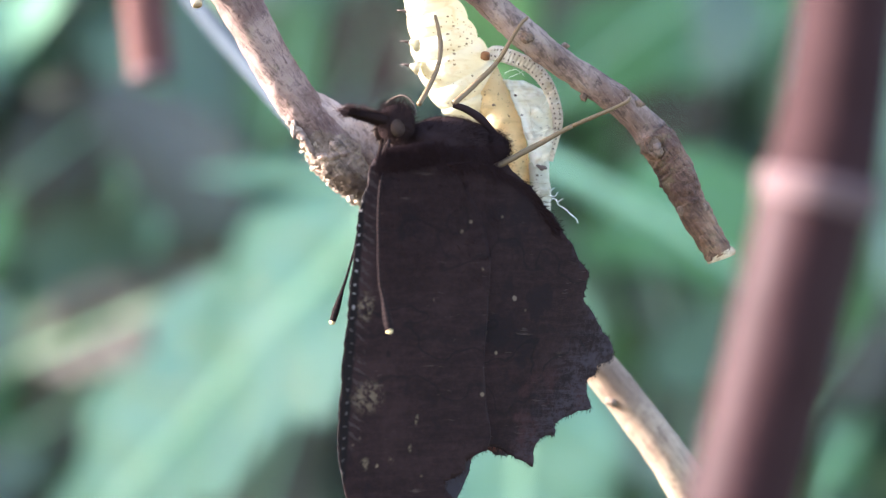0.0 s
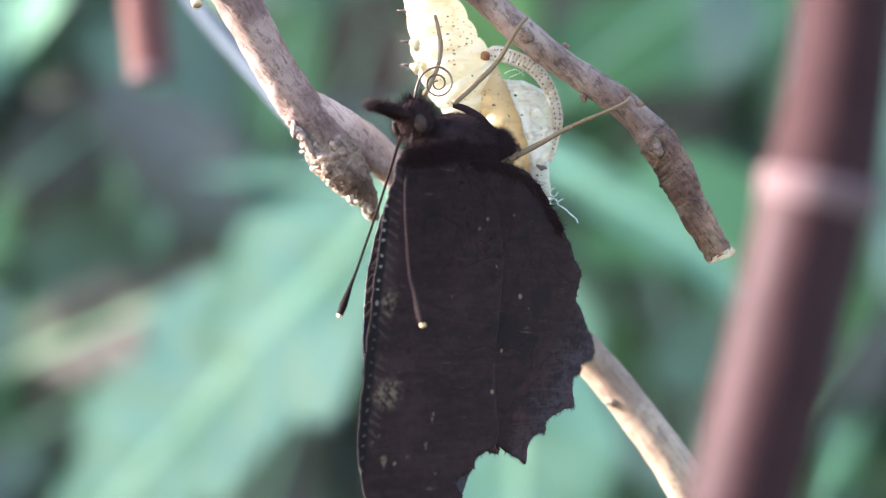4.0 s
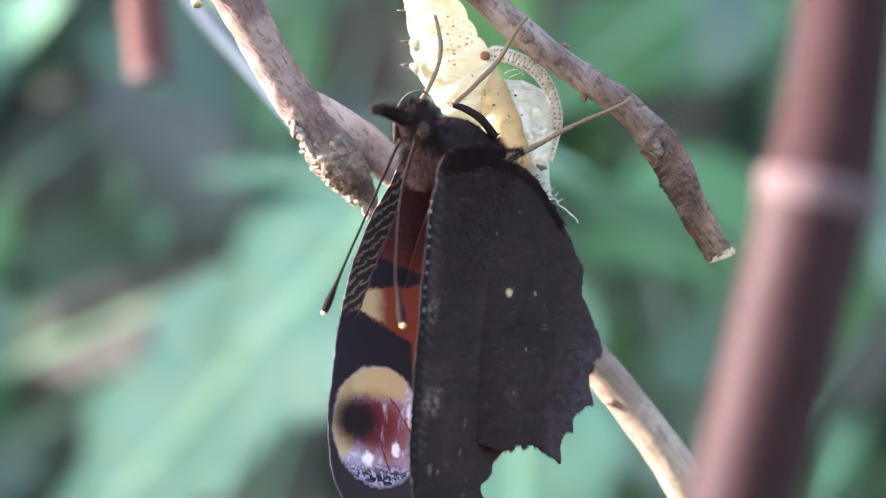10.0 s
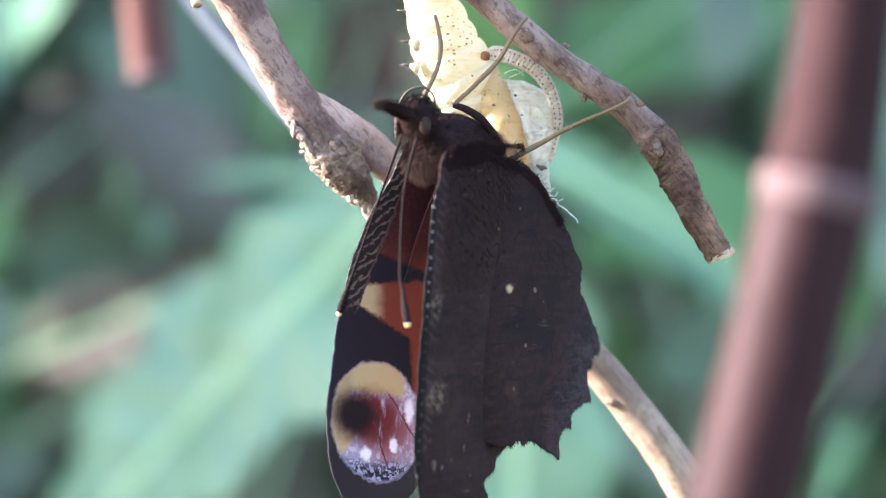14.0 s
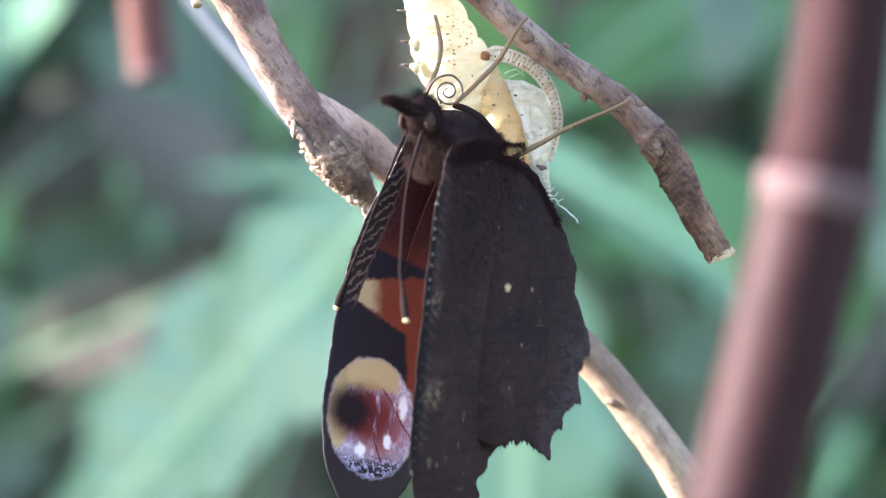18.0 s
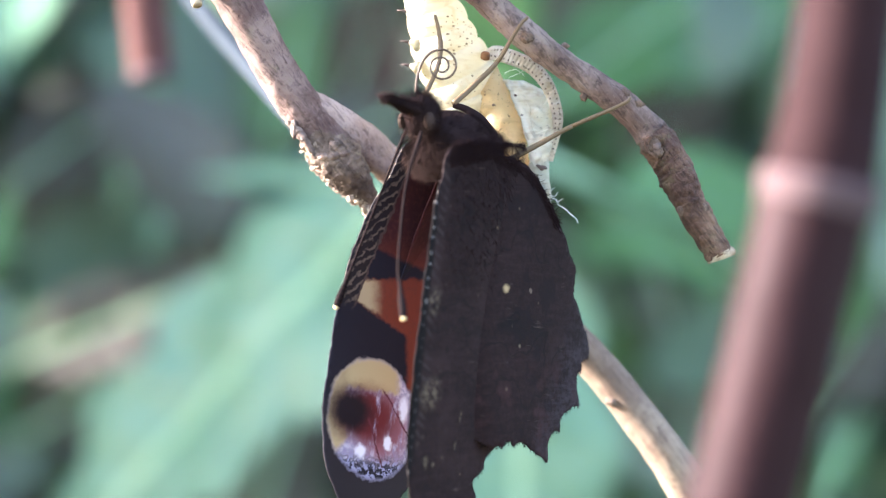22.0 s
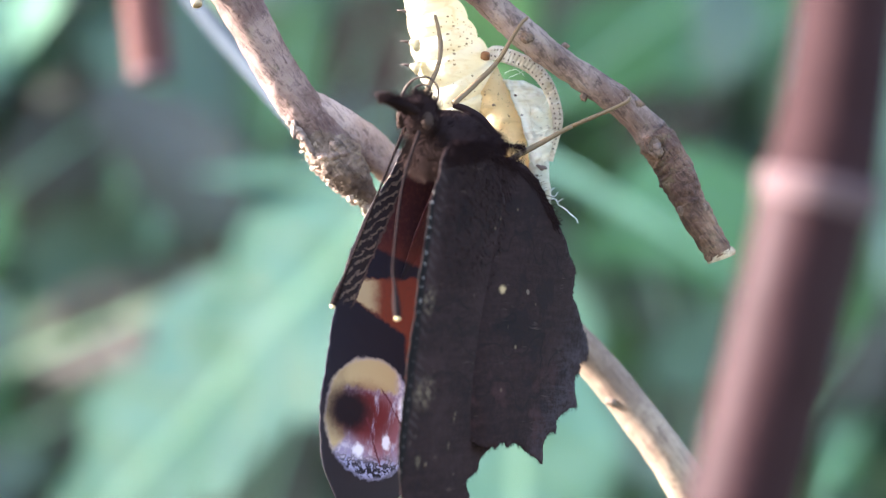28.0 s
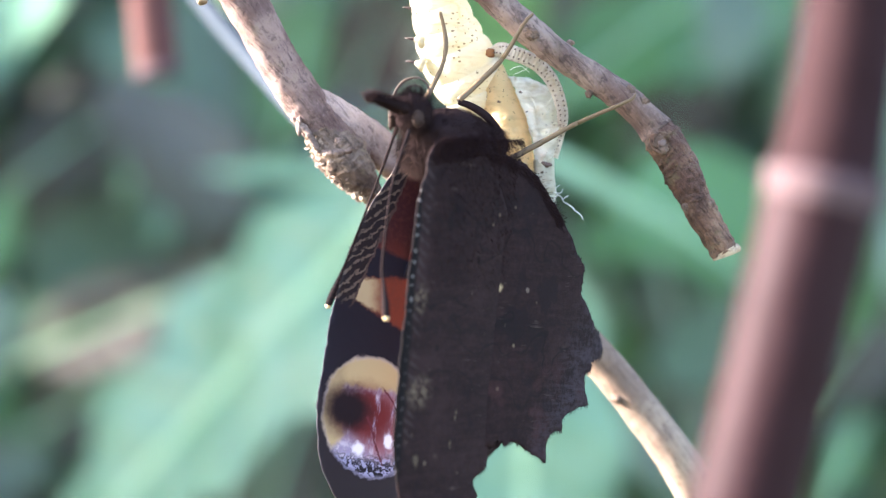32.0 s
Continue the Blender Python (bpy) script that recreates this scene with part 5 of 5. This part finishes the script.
def motions():
    """All that moves: the butterfly shifts and opens its wings, leaves sway."""
    def tip(base, t):
        """Pose of an antenna at base whose club is at t, in mm of body space."""
        d = Vector(t) - Vector(base)
        return Matrix.Translation(Vector(base) * K) @ (-d).to_track_quat("Z", "Y").to_matrix().to_4x4()

    # seconds; yaw, pitch, roll of the body; opening of fore- and hindwing; shift in mm
    path = [
        (0, 37, 1.3, -5.6, 1.9, -0.6, 0.46, -0.08, 0.77),
        (0.5, 48.2, 1.5, -5.8, 1.4, -2, 0.78, 0.47, 0.85),
        (1, 49.8, 2.1, -5.8, 1.3, -1.8, 0.84, 0.24, 0.91),
        (1.5, 48.1, 2, -5.9, 1.5, -2, 0.86, 0.17, 0.92),
        (2, 48.4, 2, -5.5, 1.5, -1.9, 0.9, 0.02, 0.94),
        (2.5, 49.3, 2.1, -5.7, 1.4, -1.7, 0.83, 0.03, 0.94),
        (3, 49.7, 2.1, -5.7, 1.6, -1.6, 0.79, 0.06, 0.94),
        (3.5, 49.4, 2.1, -5.8, 1.5, -1.8, 0.83, 0.01, 0.95),
        (5.5, 51, 2.3, -5.7, 1.5, -1.5, 0.76, -0.09, 0.96),
        (6, 48.9, 2.2, -5.8, 1.4, -2.3, 0.93, -0.14, 0.97),
        (6.5, 50.8, 2.2, -5.5, 1.4, -1.6, 0.77, -0.11, 0.96),
        (7, 51.3, 2.3, -5.7, 1.4, -1.6, 0.73, -0.1, 0.96),
        (7.5, 51.4, 2.3, -5.7, 1.4, -1.6, 0.73, -0.11, 0.96),
        (8, 51.9, 2.4, -5.6, 1.4, -1.2, 0.67, -0.04, 0.94),
        (8.5, 63.9, 2.9, 0.6, 10.9, 10.9, 0.19, 1.8, 0.67),
        (9, 58.4, 0.9, 2.6, 12.6, 14.4, 0.25, 0.86, 0.71),
        (9.3, 44, 1.86, 1.88, 12.84, 14.94, -0.21, -0.02, 0.58),
        (9.5, 38, 2.5, 1.4, 13, 15.3, -0.51, -0.61, 0.49),
        (10, 57.1, 1.5, 1.5, 13.4, 15.3, 0.03, 0.44, 0.66),
        (10.3, 71, 1.74, 1.02, 13.28, 15.18, 0.01, 0.25, 0.72),
        (10.5, 55.1, 1.9, 0.7, 13.2, 15.1, 0, 0.13, 0.76),
        (10.7, 42, 1.54, 0.86, 13.44, 15.5, 0.02, 0.04, 0.8),
        (11, 47.9, 1, 1.1, 13.8, 16.1, 0.04, -0.1, 0.85),
        (11.3, 72, -0.02, 0.14, 13.8, 15.62, 0.02, 0.3, 0.93),
        (11.5, 73.9, -0.7, -0.5, 13.8, 15.3, 0, 0.57, 0.98),
        (11.7, 68, 0.22, 0.26, 13.48, 15.3, -0.19, 0.66, 1.06),
        (11.9, 46, 1.14, 1.02, 13.16, 15.3, -0.38, 0.75, 1.14),
        (12, 47.7, 1.6, 1.4, 13, 15.3, -0.47, 0.79, 1.18),
        (12.4, 44, 0.48, 0.76, 13.4, 15.22, 0, 0.53, 1.08),
        (12.5, 53.2, 0.2, 0.6, 13.5, 15.2, 0.12, 0.46, 1.05),
        (12.7, 61, 0.76, 0.8, 13.54, 15.24, 0.11, 0.59, 1.07),
        (13, 59, 1.6, 1.1, 13.6, 15.3, 0.09, 0.79, 1.1),
        (13.5, 43.8, 2.7, 1.1, 14, 15.9, 0.02, 0.46, 0.96),
        (14, 58, 1.7, 1.5, 13.9, 15.1, 0.05, 0.65, 0.97),
        (14.5, 61.2, 1.8, 2.1, 13.8, 15.4, -0.01, 0.63, 1.06),
        (16.5, 61.2, 2.2, 2.4, 13.9, 14.8, 0.05, 0.13, 1.13),
        (17, 60.1, 2.6, 2.9, 13.6, 15.4, 0.04, 0.18, 1.11),
        (17.5, 60.1, 2.5, 2.7, 13.8, 15.1, 0.03, 0.08, 1.13),
        (18, 60.5, 2.4, 2.9, 13.7, 15, 0.08, 0.13, 1.15),
        (18.5, 59.2, 2.8, 3.1, 13.6, 14.9, 0.07, 0.01, 1.15),
        (19, 61.3, 2.6, 3, 13.6, 14.8, 0.07, 0.02, 1.15),
        (19.5, 59.6, 3, 3, 13.5, 15, 0.09, -0.19, 1.11),
        (20, 60.5, 3.1, 2.8, 13.7, 14.9, 0.09, -0.13, 1.1),
        (20.5, 60.3, 3, 2.9, 13.4, 14.9, 0.06, -0.18, 1.12),
        (21, 60.2, 3.2, 2.8, 13.3, 14.7, 0.15, -0.29, 1.12),
        (21.5, 59.8, 3.5, 2.7, 13.3, 14.7, 0.12, -0.28, 1.09),
        (22, 60.2, 3.2, 2.7, 13.3, 14.6, 0.08, -0.22, 1.08),
        (22.5, 59.6, 3.4, 2.8, 13.1, 14.4, 0.13, -0.23, 1.11),
        (23, 59.6, 3.4, 2.6, 13.2, 14.2, 0.14, -0.27, 1.12),
        (23.5, 59.6, 3.4, 2.6, 13.2, 14.2, 0.14, -0.27, 1.12),
        (24, 59.8, 3.3, 2.7, 13.1, 14.2, 0.12, -0.26, 1.13),
        (24.5, 59.5, 3.5, 2.8, 13.1, 14.3, 0.16, -0.3, 1.1),
        (25, 60.1, 3.3, 2.9, 13, 14, 0.14, -0.24, 1.12),
        (25.5, 59.7, 3.3, 3, 13, 14.1, 0.12, -0.2, 1.11),
        (27.5, 60.4, 3.3, 2.9, 13, 14, 0.11, -0.37, 1.09),
        (28, 58.6, 3.4, 3.2, 13, 14, 0.13, -0.27, 1.08),
        (28.5, 50.6, 3.3, 3.1, 12.4, 14.4, -0.05, -0.54, 1.04),
        (29, 43.2, 3.6, 3.3, 12.9, 15.4, -0.14, -0.59, 0.77),
        (29.5, 63.8, 2.4, 1.6, 13.7, 12.7, 0.02, -0.52, 1.01),
        (30, 65.2, 2.3, 2.3, 13.8, 12.8, 0.03, -0.36, 1.01),
        (30.5, 49.7, 2.7, 2.6, 13.9, 12.7, -0.14, -1.13, 1.02),
        (31, 62.1, 2.7, 2, 13.9, 12.6, 0, -0.75, 0.99),
        (31.5, 62.3, 2.6, 2.3, 13.8, 12.7, 0.06, -0.46, 1.01),
        (32, 51.9, 3.1, 2, 13.9, 12.6, -0.1, -1.04, 0.99),
    ]
    walk(body, [(r[0], pose((2.07 + r[6]) * K, r[7] * K, (7.7 + r[8]) * K, r[3], r[2], r[1])) for r in path])
    opened = [min(1.0, max(0.0, (r[4] - 2.0) / 9.0)) for r in path]
    walk(near_fore, [(r[0], pose(0, -HINGE * K, 0, 2.4 * o - r[4], 0.8 * o, o * max(0.0, min(16.0, 76.0 - r[1])))) for r, o in zip(path, opened)])
    walk(near_hind, [(r[0], pose(0, -HINGE * K, 0, -r[5])) for r in path])
    walk(far_fore, [(r[0], pose(0, HINGE * K, 0, r[4]) if r[4] > 5 else pose(K, 3.5 * K, 0, 10, 0, 12)) for r in path])
    walk(far_hind, [(r[0], pose(0, HINGE * K, 0, max(r[4], 6.0))) for r in path])
    far_tips = [
        (0, -11.58, 4.18, -14.26),
        (0.5, -11.52, 5.32, -13.96),
        (1, -11.38, 5.58, -13.91),
        (1.5, -11.42, 5.4, -13.96),
        (2, -11.44, 5.38, -13.96),
        (2.5, -11.42, 5.52, -13.92),
        (3, -11.44, 5.61, -13.89),
        (3.5, -11.42, 5.58, -13.9),
        (5.5, -11.43, 5.78, -13.83),
        (6, -11.54, 5.67, -13.85),
        (6.5, -11.44, 5.75, -13.84),
        (7, -11.41, 5.82, -13.82),
        (7.5, -11.4, 5.84, -13.82),
        (8, -11.42, 5.94, -13.78),
        (8.5, -11.46, 6.84, -13.41),
        (9, -12.51, 5.96, -13.48),
        (9.5, -10.31, 5.93, -13.98),
        (10, -11.9, 5.21, -13.91),
        (11, -11.2, 4.7, -14.15),
        (12, -10.9, 4.3, -14.35),
        (13, -11.08, 4.57, -14.27),
        (13.5, -11.26, 3.11, -14.54),
        (14, -11.13, 4.42, -14.3),
        (14.5, -11.01, 4.63, -14.27),
        (16.5, -10.98, 4.73, -14.25),
        (17, -11.03, 4.63, -14.26),
        (17.5, -11.01, 4.63, -14.27),
        (18, -11.04, 4.68, -14.25),
        (18.5, -11.08, 4.57, -14.27),
        (19, -10.99, 4.77, -14.24),
        (19.5, -10.98, 4.61, -14.28),
        (20, -10.91, 4.74, -14.26),
        (20.5, -10.92, 4.67, -14.27),
        (21, -10.87, 4.67, -14.28),
        (21.5, -10.88, 4.73, -14.27),
        (22, -10.86, 4.68, -14.28),
        (22.5, -10.88, 4.64, -14.29),
        (23, -10.88, 4.68, -14.28),
        (23.5, -10.88, 4.68, -14.28),
        (24, -10.88, 4.71, -14.27),
        (24.5, -10.9, 4.71, -14.27),
        (25, -10.9, 4.71, -14.27),
        (25.5, -10.93, 4.66, -14.27),
        (27.5, -10.88, 4.73, -14.27),
        (28, -11.02, 4.56, -14.28),
        (32, -10.9, 4.7, -14.25),
    ]
    near_tips = [
        (0, -11.46, -3.25, -15.51),
        (0.5, -11.8, -3.1, -15.47),
        (1, -11.96, -3.25, -15.42),
        (1.5, -11.83, -3.13, -15.46),
        (2, -11.87, -3.13, -15.46),
        (2.5, -11.93, -3.26, -15.42),
        (3, -11.95, -3.2, -15.43),
        (3.5, -12.03, -3.37, -15.39),
        (5.5, -12.15, -3.43, -15.35),
        (6, -11.85, -3.6, -15.38),
        (6.5, -12.15, -3.49, -15.34),
        (7, -12.13, -3.43, -15.36),
        (7.5, -12.09, -3.45, -15.36),
        (8, -12.23, -3.54, -15.31),
        (8.5, -13.93, -5.25, -14.41),
        (9, -15.01, -4.73, -14.15),
        (10, -14.68, -4.04, -14.46),
        (10.5, -14.28, -3.89, -14.65),
        (11, -14.21, -4.45, -14.55),
        (11.5, -15.33, -3.43, -14.31),
        (12, -13.66, -4.19, -14.8),
        (12.5, -13.88, -4.15, -14.74),
        (13, -13.91, -3.83, -14.79),
        (13.5, -13.17, -4.33, -14.91),
        (14, -13.96, -3.76, -14.79),
        (14.5, -14.04, -3.66, -14.78),
        (16.5, -14.19, -3.51, -14.76),
        (17, -14.19, -3.54, -14.76),
        (17.5, -14.19, -3.54, -14.75),
        (18, -14.22, -3.5, -14.75),
        (18.5, -14.23, -3.56, -14.74),
        (19, -14.37, -3.41, -14.71),
        (19.5, -14.16, -3.41, -14.79),
        (20, -14.14, -3.39, -14.8),
        (20.5, -14.3, -3.44, -14.73),
        (21, -14.18, -3.4, -14.78),
        (21.5, -14.08, -3.35, -14.83),
        (22, -14.26, -3.46, -14.74),
        (22.5, -14.12, -3.32, -14.82),
        (23, -14.07, -3.39, -14.82),
        (23.5, -14.07, -3.39, -14.82),
        (24, -14.08, -3.37, -14.82),
        (24.5, -14.06, -3.37, -14.83),
        (25, -14.16, -3.37, -14.79),
        (25.5, -14.17, -3.38, -14.79),
        (27.5, -14.17, -3.32, -14.8),
        (28, -14.17, -3.44, -14.78),
        (28.5, -13.89, -3.74, -14.82),
        (29, -13.67, -4.37, -14.75),
        (29.5, -14.24, -3.24, -14.79),
        (30, -14.33, -3.27, -14.75),
        (30.5, -13.97, -3.84, -14.77),
        (31, -14.04, -3.27, -14.85),
        (31.5, -14.18, -3.28, -14.8),
        (32, -13.82, -3.62, -14.87),
    ]
    walk(feeler_far, [(r[0], tip((-8.3, 0.8, 0.4), r[1:])) for r in far_tips])
    walk(feeler_near, [(r[0], tip((-9.0, -0.8, -0.3), r[1:])) for r in near_tips])
    coil = [(0, -6.9, 2.1), (2.3, -6.8, 2.3), (2.7, -6, 3.4), (3, -5.4, 3.6), (3.2, -4.9, 3.9), (3.5, -3.9, 4.4), (4.5, -5.3, 4), (5.5, -5.8, 3.8), (6, -6.1, 3.5), (6.6, -6.5, 3.5), (7, -6, 3.9), (7.4, -5.5, 4.2), (8, -5.9, 4.3), (8.5, -6, 4.3), (9, -7, 2.4), (14.5, -7, 2.4), (16.5, -6.9, 2.5), (17.1, -6.5, 2.8), (17.7, -4.4, 3.1), (18.3, -3.1, 3.8), (19, -5.3, 5.2), (20, -5.9, 6), (20.5, -6.5, 6.7), (21, -5.3, 6.3), (21.5, -4.4, 5.5), (22.5, -5.6, 5), (23, -6.2, 4.6), (24, -5.9, 5.2), (24.5, -6.4, 4.4), (25, -7.1, 3.2), (27.5, -7, 2.8), (32, -7.2, 2.6)]
    walk(tongue, [(t, pose(u * K, 0.3 * K, v * K, 0, 0, -55)) for t, u, v in coil])
    # the breeze turns each big leaf about its stalk
    for i, (leaf, m, swing) in enumerate(SWAYING):
        rows = []
        for k in range(65):
            t = k * 0.5
            a = swing * (math.sin(t * 1.9 + i * 2.1) + 0.6 * math.sin(t * 3.7 + i) + 0.5 * math.sin(t * 0.6 + i * 0.7))
            b = swing * (math.sin(t * 2.6 + i * 1.3) + 0.5 * math.sin(t * 4.4 + i * 3))
            if i == 1:
                # gusts turn this leaf's face into the sun
                turn = m.to_quaternion().slerp(catch.to_quaternion(), min(1.0, float(np.interp(t, *GUSTS)))).to_matrix().to_4x4()
                rows.append((t, Matrix.Translation(m.translation) @ turn @ pose(0, 0, 0, 0.7 * a, 1.5 * b, 0.45 * a)))
                continue
            rows.append((t, m @ pose(0, 0, 0, 0.7 * a, 1.5 * b, 0.45 * a)))
        walk(leaf, rows)


motions()
